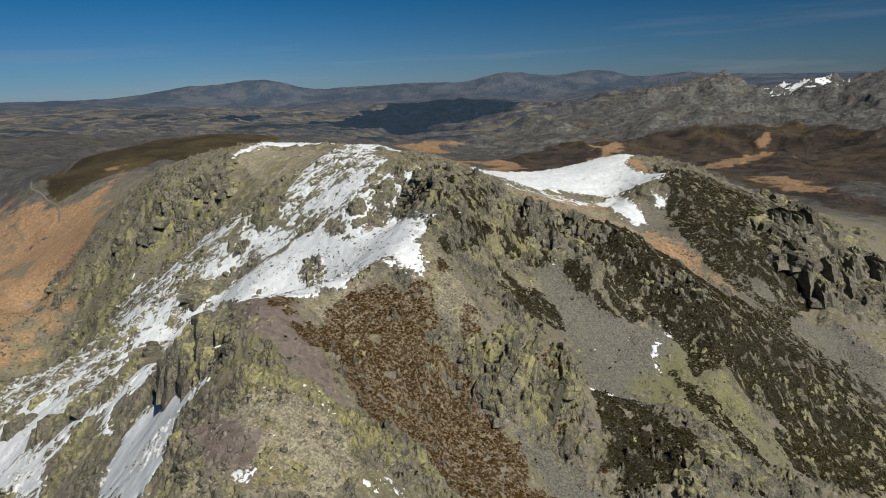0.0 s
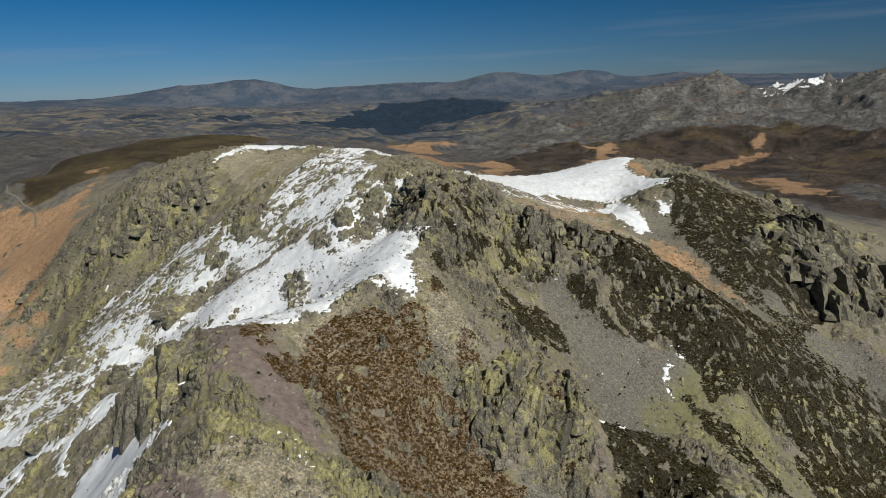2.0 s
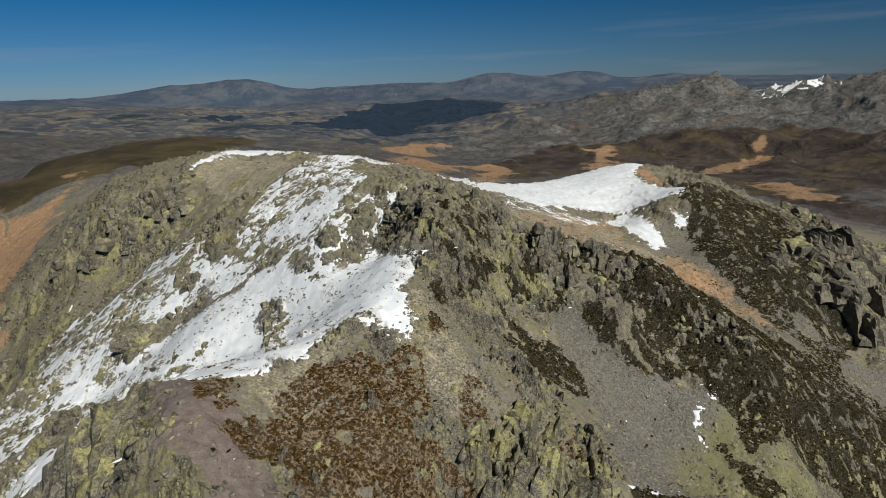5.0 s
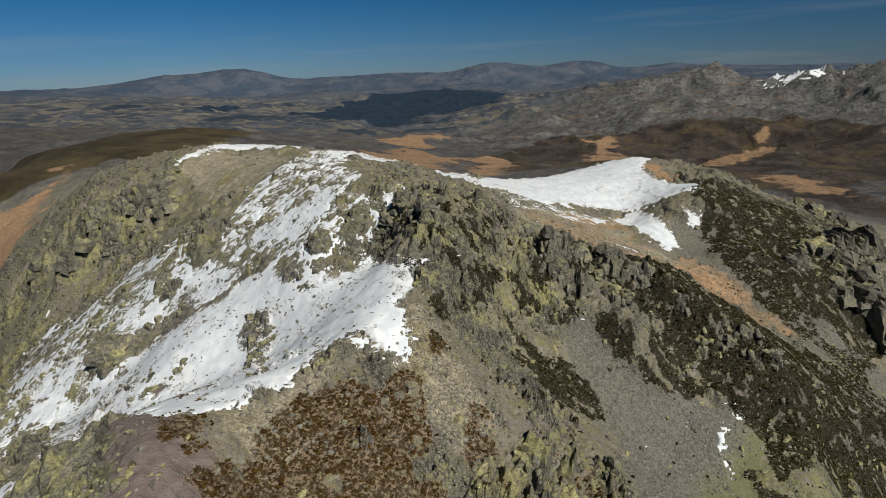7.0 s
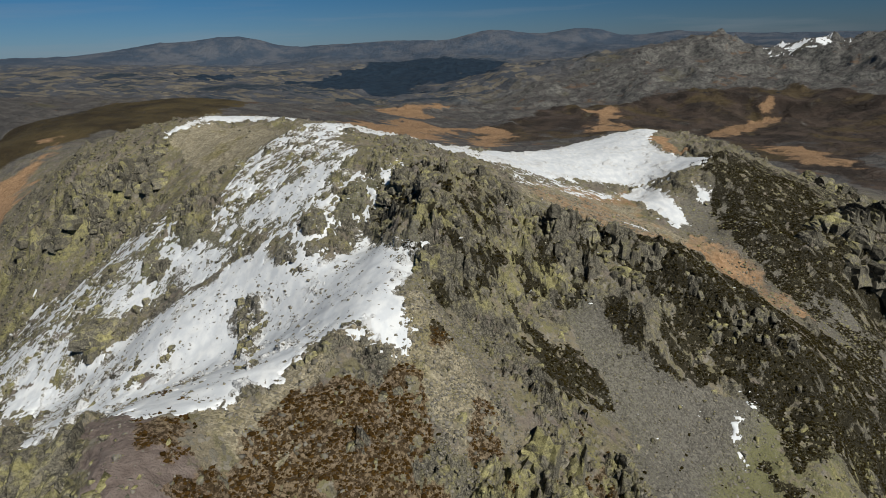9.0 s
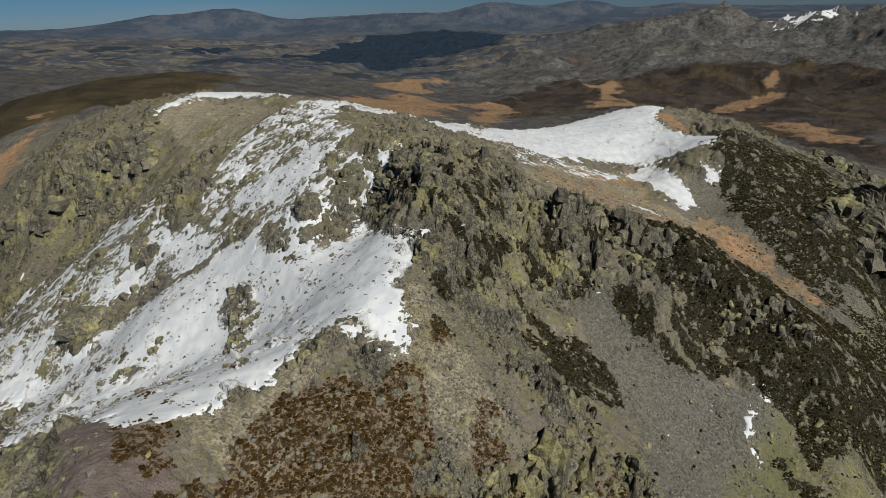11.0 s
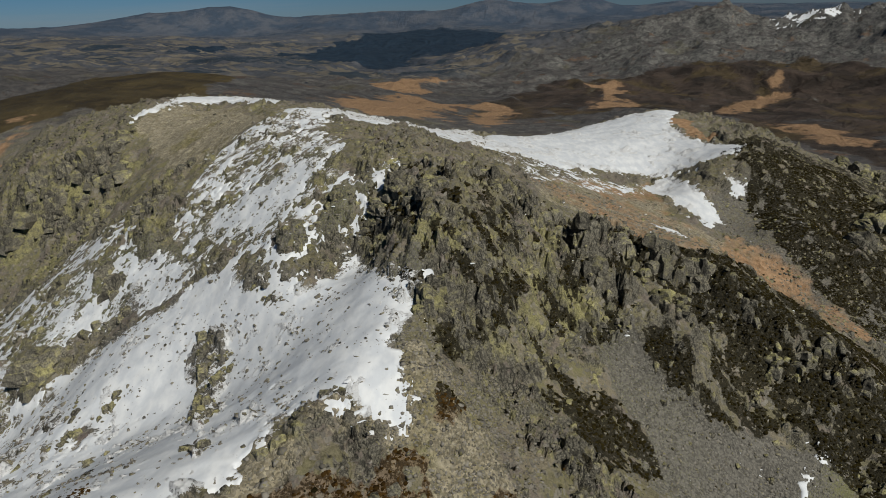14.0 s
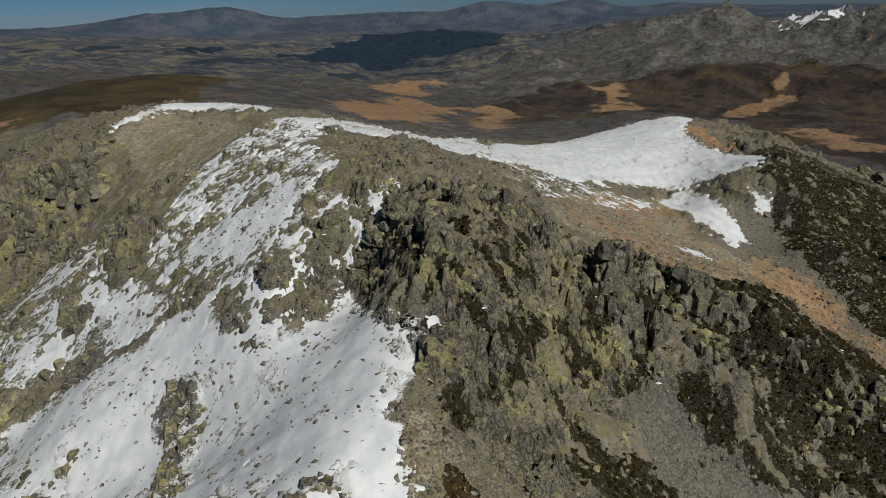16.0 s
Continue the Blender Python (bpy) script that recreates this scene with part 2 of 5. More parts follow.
def base_height(x, y):
    """The smooth form of the land."""
    shape = np.shape(x)
    px, py = np.ravel(x).astype(np.float32), np.ravel(y).astype(np.float32)
    out = np.empty(px.shape, np.float32)
    sx, sy, w, soft = (v.astype(np.float32) for v in (SPOTS[:, 0], SPOTS[:, 1], LAND[:-1], ROUND ** 2))
    for a in range(0, len(px), 40000):
        b = slice(a, a + 40000)
        d2 = (px[b, None] - sx) ** 2 + (py[b, None] - sy) ** 2
        out[b] = np.sqrt(d2 + soft) @ w
    return (out + LAND[-1]).reshape(shape).astype(float)

# ---- plan of the snow, plants, stones and crags: outlines in metres ----
PLAN = {}
PLAN["snow_far_flank"] = [(-218, 419), (-166, 368), (-157, 345), (-205, 386)]
PLAN["snow_rim"] = [(-171, 484), (-160, 481), (-151, 490), (-146, 520), (-138, 545), (-108, 548), (-84, 500), (-78, 472), (-98, 488), (-122, 516), (-138, 506), (-145, 482), (-157, 474)]
PLAN["snow_top"] = [(-87, 406), (-70, 412), (-70, 465), (-49, 467), (-32, 427), (-43, 381), (-57, 369), (-73, 368), (-87, 367), (-92, 385)]
PLAN["snow_bowl"] = [(22, 448), (30, 520), (54, 590), (93, 606), (163, 593), (176, 587), (153, 545), (152, 502), (164, 455), (147, 457), (112, 474), (86, 466), (60, 452), (40, 452)]
PLAN["snow_tongue"] = [(110, 464), (127, 471), (131, 448), (132, 429), (133, 415), (122, 410), (115, 425), (112, 442)]
PLAN["snow_drift"] = [(82, 372), (90, 382), (100, 388), (98, 378), (90, 365)]
PLAN["snow_couloir"] = [(-113, 170), (-118, 188), (-116, 207), (-100, 204), (-76, 177), (-77, 173), (-80, 168), (-77, 154), (-80, 139)]
PLAN["snow_ledge"] = [(-148, 233), (-139, 235), (-126, 245), (-116, 226), (-132, 224), (-128, 209)]
PLAN["snow_lower_flank"] = [(-194, 237), (-181, 243), (-164, 237), (-176, 271), (-215, 296), (-220, 275), (-228, 260)]
PLAN["snow_low_corner"] = [(-200, 229), (-188, 244), (-165, 233), (-152, 201)]
PLAN["snow_ridge_patch"] = [(-57, 134), (-52, 135), (-46, 131), (-51, 128)]
PLAN["snow_ridge_edge"] = [(-25, 138), (-18, 146), (-14, 143), (-22, 136)]
PLAN["snow_gravel_patch"] = [(-41, 163), (-36, 163), (-33, 157), (-38, 156)]
PLAN["snow_scree"] = [(87, 267), (91, 273), (99, 277), (105, 281), (104, 278), (97, 273), (93, 267), (92, 259), (89, 256), (88, 262)]
PLAN["snow_scree_line"] = [(49, 221), (57, 222), (65, 226), (62, 220), (53, 217), (48, 218)]
PLAN["snow_east_line"] = [(194, 300), (216, 306), (215, 302), (198, 296)]
PLAN["heath_slope"] = [(-42, 213), (-33, 223), (-21, 228), (-8, 230), (-5, 220), (-8, 210), (-1, 207), (5, 202), (12, 196), (21, 190), (32, 174), (3, 158), (-8, 165), (-18, 169), (-27, 168), (-34, 172), (-38, 184), (-46, 185), (-50, 189), (-46, 200)]
PLAN["heath_shoulder"] = [(-95, 283), (-52, 205), (-52, 197), (-62, 195)]
PLAN["heath_gully"] = [(27, 276), (39, 276), (48, 270), (48, 261), (34, 254), (26, 258)]
PLAN["heath_notch"] = [(-6, 246), (1, 244), (-1, 234), (-6, 236)]
PLAN["heath_step"] = [(8, 316), (15, 314), (16, 299), (9, 284), (6, 288)]
PLAN["heath_spur_foot"] = [(54, 302), (61, 296), (68, 286), (81, 281), (72, 277), (61, 282), (54, 293)]
PLAN["heath_spur"] = [(64, 305), (96, 327), (109, 314), (134, 310), (128, 284), (114, 275), (100, 277), (95, 291), (82, 299)]
PLAN["heath_spur_low"] = [(121, 285), (149, 289), (167, 288), (189, 283), (210, 265), (170, 242), (161, 259), (143, 268), (124, 265)]
PLAN["heath_corner"] = [(50, 211), (72, 213), (77, 198), (73, 185), (62, 180), (52, 184), (50, 199)]
PLAN["heath_bowl_side"] = [(163, 446), (193, 461), (190, 412), (170, 373), (175, 352), (213, 363), (178, 323), (167, 356), (150, 357), (158, 389), (157, 426)]
PLAN["heath_low_slope"] = [(5, 201), (17, 190), (26, 174), (4, 159), (-8, 168)]
PLAN["scree_couloir"] = [(46, 303), (52, 299), (57, 287), (70, 279), (91, 282), (102, 275), (97, 269), (46, 255), (49, 270), (42, 278), (39, 288)]
PLAN["scree_fan"] = [(51, 294), (63, 278), (79, 277), (100, 277), (107, 272), (95, 246), (70, 222), (54, 217), (51, 235), (49, 255)]
PLAN["scree_low"] = [(17, 194), (29, 194), (41, 193), (47, 180), (34, 175), (26, 186)]
PLAN["scree_east"] = [(165, 368), (199, 365), (230, 357), (247, 339), (248, 317), (213, 325), (177, 310), (158, 309)]
PLAN["scree_hollow"] = [(119, 412), (138, 392), (147, 366), (151, 328), (175, 424), (159, 445), (142, 441)]
PLAN["soil_ridge"] = [(-104, 295), (-57, 203), (-46, 190), (-34, 172), (-29, 166), (-38, 165), (-50, 172), (-62, 186)]
PLAN["gravel_front"] = [(-73, 153), (-58, 153), (-45, 161), (-31, 153), (-23, 140), (-33, 127), (-63, 127)]
PLAN["gravel_saddle"] = [(-23, 235), (-11, 236), (-4, 220), (6, 216), (11, 228), (1, 254), (-9, 248)]
PLAN["gravel_rim"] = [(-156, 470), (-139, 502), (-106, 487), (-73, 415), (-87, 406), (-95, 388), (-107, 395), (-134, 441)]
PLAN["green_scree"] = [(107, 278), (116, 272), (130, 261), (152, 258), (142, 231), (120, 217), (95, 225), (70, 228), (71, 248), (95, 269)]
PLAN["grass_left"] = [(-533, 720), (-476, 719), (-429, 718), (-398, 771), (-364, 730), (-303, 550), (-316, 515), (-381, 561), (-495, 661)]
PLAN["grass_hollow"] = [(96, 348), (110, 380), (128, 405), (150, 394), (164, 365), (160, 338), (140, 322), (116, 326)]
PLAN["tan_bowl"] = [(33, 381), (75, 448), (114, 468), (109, 408), (128, 397), (81, 323), (70, 328), (50, 344), (31, 333)]
PLAN["grass_valley_a"] = [(-140, 966), (-55, 1297), (34, 1199), (3, 946), (-74, 924)]
PLAN["grass_valley_b"] = [(46, 1095), (112, 1199), (139, 1103), (78, 965)]
PLAN["grass_valley_c"] = [(326, 1488), (433, 1633), (327, 1195), (270, 1168)]
PLAN["grass_valley_d"] = [(487, 1194), (763, 1540), (749, 1435), (492, 1158)]
PLAN["grass_valley_e"] = [(497, 1087), (565, 1039), (547, 889), (513, 842), (500, 958)]
PLAN["forest"] = [(-673, 3123), (-513, 3548), (-293, 3948), (53, 4073), (467, 3719), (266, 2684), (9, 3121), (-37, 2424), (-225, 2390), (-386, 2807)]
PLAN["forest_west"] = [(-1138, 3217), (-1002, 3425), (-884, 3152), (-937, 2778)]
PLAN["moor_east"] = [(403, 1683), (669, 1852), (919, 1715), (971, 1378), (659, 922), (538, 1120), (440, 1208)]
PLAN["moor_left"] = [(-519, 787), (-503, 966), (-496, 1156), (-328, 1214), (-285, 1088), (-169, 493), (-362, 833), (-398, 767), (-440, 702), (-619, 905)]
PLAN["crag_tower"] = [(-102, 200), (-91, 205), (-82, 210), (-74, 212), (-61, 180), (-59, 162), (-74, 170), (-99, 202)]
PLAN["crag_tower_foot"] = [(-84, 181), (-73, 151), (-72, 133), (-61, 128), (-67, 147)]
PLAN["crag_slabs"] = [(3, 208), (14, 219), (23, 246), (37, 248), (45, 228), (50, 215), (51, 198), (37, 194), (24, 197), (11, 199)]
PLAN["crag_slab_low"] = [(-27, 165), (-18, 169), (-8, 165), (3, 155), (-8, 143), (-18, 147)]
PLAN["crag_black"] = [(76, 195), (109, 223), (133, 223), (173, 239), (70, 177)]
PLAN["crag_crest"] = [(-29, 315), (-6, 334), (11, 324), (58, 339), (64, 317), (51, 294), (21, 278), (-8, 253)]
PLAN["crag_pillars"] = [(25, 319), (50, 341), (68, 338), (67, 317), (53, 300), (39, 300), (23, 296)]
PLAN["crag_spur"] = [(52, 318), (70, 324), (86, 318), (101, 307), (130, 305), (118, 286), (99, 293), (81, 298), (59, 301)]
PLAN["crag_right_ridge"] = [(283, 574), (315, 558), (344, 540), (378, 517), (382, 514), (346, 538), (289, 526)]
PLAN["heath_right_ridge"] = [(185, 461), (274, 556), (310, 537), (230, 416), (212, 436), (187, 443)]
PLAN["crag_east"] = [(220, 444), (249, 456), (281, 438), (304, 422), (269, 359), (239, 375), (221, 382), (201, 396)]
PLAN["crag_left"] = [(-258, 474), (-231, 488), (-187, 465), (-154, 438), (-147, 402), (-214, 437), (-291, 454), (-268, 469)]
PLAN["crag_left_mid"] = [(-128, 360), (-113, 390), (-92, 365), (-100, 346), (-116, 340), (-124, 335)]
PLAN["crag_snow_rib"] = [(-73, 296), (-62, 293), (-57, 281), (-57, 267), (-48, 231), (-52, 233), (-64, 272), (-69, 284)]
PLAN["crag_snow_rock"] = [(-64, 285), (-61, 288), (-58, 282), (-60, 275)]
PLAN["crag_band"] = [(-58, 308), (-44, 314), (-31, 323), (-25, 332), (-15, 353), (-10, 334), (-24, 317), (-37, 311), (-47, 290), (-55, 295)]
PLAN["crag_shoulder"] = [(-35, 238), (-27, 241), (-21, 239), (-22, 233), (-30, 234)]
PLAN["crag_low_left"] = [(-167, 284), (-150, 294), (-142, 297), (-127, 232), (-149, 244)]
PLAN["lichen_west"] = [(-342, 444), (-303, 471), (-265, 493), (-189, 485), (-150, 457), (-96, 335), (-119, 322), (-137, 308), (-128, 239), (-127, 201), (-137, 187), (-204, 227)]
PLAN["lichen_tower"] = [(-86, 197), (-75, 201), (-57, 179), (-27, 165), (3, 158), (-59, 127), (-58, 153)]
PLAN["lichen_crest"] = [(-36, 357), (-3, 327), (22, 327), (36, 313), (50, 292), (53, 235), (25, 218), (14, 237), (-2, 250), (-8, 265), (-42, 292), (-85, 338), (-85, 368)]
PLAN["heath_bowl_spur"] = [(156, 461), (193, 498), (192, 451), (203, 430), (186, 391), (169, 379), (154, 366), (150, 398), (146, 408)]
PLAN["crag_rim"] = [(200, 608), (226, 599), (248, 590), (242, 538), (176, 452), (159, 457), (158, 492)]
PLAN["grass_rim"] = [(156, 563), (169, 556), (159, 494), (151, 507)]
PLAN["snow_gully"] = [(-107, 280), (-126, 311), (-114, 319), (-97, 315), (-85, 315), (-78, 320), (-63, 315), (-58, 306), (-53, 305), (-47, 304), (-41, 297), (-38, 292), (-33, 297), (-32, 305), (-28, 309), (-23, 306), (-19, 295), (-13, 281), (-9, 280), (-4, 276), (-4, 271), (-6, 265), (-9, 259), (-11, 254), (-14, 249), (-14, 246), (-13, 238)]
PLAN["snow_gully_foot"] = [(-115, 251), (-110, 259), (-99, 258), (-96, 274), (-76, 279), (-45, 259), (-36, 241), (-37, 234), (-41, 224), (-46, 218), (-53, 213), (-58, 207), (-72, 211)]
PLAN["snow_upper"] = [(-92, 346), (-81, 347), (-71, 347), (-64, 349), (-55, 348), (-46, 351), (-39, 348), (-35, 336), (-40, 330), (-44, 325), (-46, 319), (-54, 318), (-59, 317), (-70, 329), (-83, 335)]
PLAN["snow_link"] = [(-58, 308), (-49, 309), (-40, 317), (-33, 322), (-24, 328), (-14, 336), (-12, 329), (-20, 320), (-29, 316), (-35, 311), (-40, 306), (-46, 301), (-52, 301)]
PLAN["snow_link_upper"] = [(-29, 314), (-23, 318), (-16, 323), (-13, 319), (-20, 315), (-25, 312)]
PLAN["snow_streaks"] = [(-137, 325), (-158, 364), (-137, 361), (-120, 356), (-99, 349), (-83, 335), (-63, 315), (-78, 320), (-85, 315), (-110, 324)]
PLAN["snow_west"] = [(-266, 363), (-236, 384), (-207, 399), (-173, 405), (-129, 393), (-98, 344), (-115, 330), (-128, 311), (-146, 307), (-124, 235), (-143, 233), (-151, 218), (-182, 220), (-238, 283)]
PLAN["crag_face"] = [(-6, 288), (9, 303), (30, 315), (52, 303), (44, 290), (15, 268), (-2, 268)]
PLAN["heath_face"] = [(6, 295), (18, 304), (16, 290), (11, 283), (6, 286)]
PLAN["heath_face_low"] = [(-5, 260), (0, 261), (1, 253), (-5, 249)]
PLAN["snow_peak"] = [(1135, 2229), (1593, 3006), (1671, 2963), (1764, 2909), (1285, 2147), (1230, 2178), (1188, 2201)]
PLAN["heath_right"] = [(156, 312), (198, 336), (228, 340), (243, 327), (236, 291), (203, 263), (189, 283), (167, 288)]
PLAN["snow_upper_field"] = [(-100, 349), (-97, 380), (-91, 401), (-69, 400), (-46, 384), (-30, 350), (-32, 336), (-21, 323), (-24, 316), (-37, 312), (-45, 303), (-60, 312), (-83, 333)]
PLAN["moor_valley"] = [(98, 1223), (319, 1708), (597, 1644), (538, 1120), (536, 867), (560, 768), (532, 726), (476, 767), (459, 916), (440, 1208)]
PLAN["heath_right_slope"] = [(323, 552), (378, 516), (387, 510), (360, 529), (326, 530)]
PLAN["rocks_west"] = [(-354, 436), (-359, 522), (-291, 501), (-216, 420), (-233, 398), (-214, 315), (-220, 275), (-253, 288)]
PLAN["heath_east_side"] = [(151, 462), (198, 524), (237, 507), (222, 448), (240, 418), (223, 377), (190, 375), (159, 350), (154, 376), (146, 400), (157, 403), (164, 438)]
PLAN["heath_spur_top"] = [(57, 315), (78, 330), (100, 334), (120, 322), (140, 318), (160, 332), (194, 343), (170, 310), (120, 291), (93, 300), (69, 302)]
PLAN["heath_spur_side"] = [(75, 299), (94, 306), (121, 302), (155, 311), (190, 310), (237, 316), (206, 259), (178, 263), (158, 271), (128, 261), (111, 263), (100, 279), (82, 281), (69, 282)]
PLAN["heath_spur_shade"] = [(86, 300), (104, 305), (127, 299), (116, 270), (102, 273), (98, 281), (92, 289)]
PLAN["heath_high_patch"] = [(155, 389), (174, 382), (180, 359), (159, 340), (158, 369)]
PLAN["heath_far_patch"] = [(187, 372), (221, 382), (225, 373), (198, 356)]
PLAN["lichen_spur"] = [(93, 272), (132, 275), (172, 299), (236, 304), (205, 258), (108, 221)]
PLAN["lichen_slope"] = [(-39, 163), (-21, 234), (29, 297), (70, 285), (46, 182), (-29, 131)]
PLAN["grass_west"] = [(-285, 430), (-275, 500), (-340, 590), (-420, 680), (-560, 800), (-800, 760), (-760, 450), (-520, 340), (-360, 330)]
PLAN["snow_bowl_edge"] = [(30, 453), (66, 462), (89, 458), (123, 471), (105, 443), (66, 405), (38, 385), (18, 384)]
PLAN["snow_gully_low"] = [(-208, 365), (-155, 335), (-124, 313), (-95, 275), (-71, 219), (-103, 243), (-125, 253)]
PLAN["gravel_foot"] = [(-55, 212), (-42, 220), (-34, 231), (-28, 229), (-33, 218), (-30, 206), (-37, 199), (-46, 203)]
PLAN["gravel_side"] = [(-14, 248), (-7, 258), (-3, 247), (-5, 232), (-13, 231), (-17, 236)]
PLAN["heath_face_foot"] = [(4, 230), (8, 231), (11, 220), (4, 216), (3, 223)]
PLAN["heath_slab_top"] = [(24, 278), (33, 278), (41, 269), (45, 262), (37, 255), (27, 258), (22, 266)]
PLAN["heath_spur_corner"] = [(105, 283), (163, 320), (143, 270), (105, 253), (106, 269)]
PLAN["lichen_top"] = [(-168, 482), (-91, 469), (-16, 364), (2, 307), (-23, 310), (-59, 303), (-100, 336), (-168, 437)]
PLAN["moor_mid"] = [(17, 1061), (142, 1274), (473, 1583), (819, 1280), (498, 790), (461, 970), (465, 1126), (306, 1158), (112, 1047)]
PLAN["snow_gully_side"] = [(-50, 257), (-41, 258), (-30, 255), (-24, 248), (-31, 245), (-35, 230), (-43, 232)]
PLAN["snow_bowl_west"] = [(-72, 440), (-45, 470), (-15, 510), (25, 560), (34, 462), (16, 442), (-10, 408), (-32, 400), (-55, 410)]
PLAN["soil_mauve"] = [(-76, 210), (-62, 207), (-54, 199), (-48, 192), (-40, 181), (-33, 172), (-29, 163), (-39, 168), (-47, 173), (-56, 177), (-64, 185), (-71, 200)]
PLAN["pink_grit"] = [(-74, 156), (-60, 150), (-50, 141), (-44, 131), (-50, 127), (-60, 134)]
PLAN["heath_strip_corner"] = [(50, 219), (70, 228), (79, 213), (89, 207), (102, 202), (80, 188), (46, 190), (55, 203), (48, 207)]
PLAN["heath_strip_mid"] = [(97, 257), (107, 249), (118, 235), (126, 223), (110, 214), (102, 231), (96, 244)]
PLAN["heath_strip_low"] = [(146, 262), (168, 271), (202, 273), (196, 263), (146, 234), (138, 242)]
PLAN["snow_spot"] = [(142, 441), (147, 446), (155, 437), (151, 429), (145, 432)]
PLAN["grass_valley_f"] = [(-111, 1514), (-46, 1739), (26, 1943), (51, 1786), (6, 1505), (-56, 1301)]
PLAN["snow_gully_tip"] = [(-42, 240), (-30, 248), (-18, 253), (-11, 250), (-10, 240), (-12, 234), (-19, 233), (-22, 237), (-32, 236)]


def inside(name, x, y, margin=14.0):
    """Metres inside the outline of that name (minus: outside, down to -margin)."""
    out = np.full(np.shape(x), -margin)
    pts = np.array(PLAN[name], float)
    sel = np.nonzero((x > pts[:, 0].min() - margin) & (x < pts[:, 0].max() + margin)
                     & (y > pts[:, 1].min() - margin) & (y < pts[:, 1].max() + margin))
    if not len(sel[0]):
        return out
    px, py = x[sel], y[sel]
    best = np.full(px.shape, 1e9)
    odd = np.zeros(px.shape, bool)
    for (ax, ay), (bx, by) in zip(pts, np.roll(pts, -1, 0)):
        ex, ey = bx - ax, by - ay
        t = np.clip(((px - ax) * ex + (py - ay) * ey) / (ex * ex + ey * ey + 1e-9), 0, 1)
        best = np.minimum(best, (px - ax - t * ex) ** 2 + (py - ay - t * ey) ** 2)
        if ay != by:
            odd ^= ((ay > py) != (by > py)) & (px < (bx - ax) * (py - ay) / (by - ay) + ax)
    d = np.sqrt(best)
    out[sel] = np.clip(np.where(odd, d, -d), -margin, 1e9)
    return out


def cover(x, y, names, edge=2.5, margin=14.0, wander=0.0):
    """0 to 1: how far the outlined areas of these names cover the place; their edges wander."""
    total = np.zeros(np.shape(x))
    for name, amount in names.items():
        d = inside(name, x, y, margin)
        total = np.maximum(total, np.where(d > -margin, amount * smooth(-edge, edge, d + wander), 0))
    return total


HEATH = dict(heath_strip_corner=0.95, heath_strip_mid=0.9, heath_strip_low=0.95, heath_slope=1.0, heath_shoulder=0.9, heath_gully=1.0, heath_notch=0.9, heath_step=0.6, heath_spur_foot=1.0, heath_spur=1.0, heath_east_side=0.9, heath_spur_side=0.85, heath_spur_shade=0.95, heath_high_patch=0.9, heath_spur_corner=0.9, heath_face_foot=1.0, heath_slab_top=1.0, heath_far_patch=0.85, heath_spur_top=0.95,
             heath_spur_low=0.95, heath_corner=0.9, heath_bowl_side=0.9, heath_low_slope=0.7, heath_bowl_spur=0.8, heath_right=0.7, heath_right_slope=0.7, heath_right_ridge=0.75, heath_face=0.8, heath_face_low=0.85)
SCREE = dict(scree_couloir=1.0, scree_fan=1.0, scree_low=1.0, scree_east=0.9, scree_hollow=0.6, green_scree=0.5, snow_streaks=0.75, snow_upper=0.7, snow_link=0.7, snow_gully=0.7)
SOIL = dict(soil_ridge=0.85, soil_mauve=0.9, pink_grit=0.9)
GRAVEL = dict(gravel_front=0.85, gravel_saddle=0.7, gravel_foot=0.9, crag_shoulder=0.6, gravel_side=0.8, gravel_rim=0.9, tan_bowl=0.66, scree_hollow=0.4)
GRASS = dict(grass_hollow=0.5, tan_bowl=0.5, grass_rim=0.9)
CRAG = dict(crag_tower=0.2, crag_tower_foot=0.5, crag_slabs=0.75, crag_slab_low=0.6, crag_black=1.0, crag_crest=0.6, crag_pillars=1.0, crag_spur=0.75,
            crag_east=1.0, crag_left=0.9, crag_left_mid=0.8, crag_snow_rib=0.6, crag_snow_rock=0.6, crag_band=0.7, crag_shoulder=0.08, crag_low_left=0.7, crag_rim=0.7, crag_face=0.35, crag_right_ridge=0.9)
LICHEN = dict(lichen_west=0.68, lichen_tower=0.9, crag_slabs=0.8, crag_slab_low=0.7, lichen_crest=0.42, lichen_spur=0.48, lichen_slope=0.32, lichen_top=0.55, crag_face=0.75, crag_left=0.5, green_scree=0.9)
# snow: how deep it lies over the ground's unevenness (metres)
SNOW = dict(snow_gully=0.75, snow_gully_foot=0.8, snow_link_upper=0.6, snow_west=0.08, snow_upper_field=0.10, snow_upper=0.36, snow_link=0.5, snow_streaks=0.3, snow_far_flank=0.0, snow_rim=0.55, snow_top=0.13,
            snow_bowl=0.8, snow_bowl_west=0.42, snow_tongue=0.9, snow_drift=1.0, snow_spot=0.5, snow_gully_low=0.28, snow_gully_side=0.7, snow_gully_tip=0.75, snow_bowl_edge=-0.05, snow_couloir=0.95, snow_ledge=0.5, snow_lower_flank=0.5, snow_low_corner=0.6,
            snow_ridge_patch=0.3, snow_ridge_edge=0.3, snow_gravel_patch=0.3, snow_scree=0.3, snow_scree_line=0.3, snow_east_line=0.3, snow_peak=0.7)


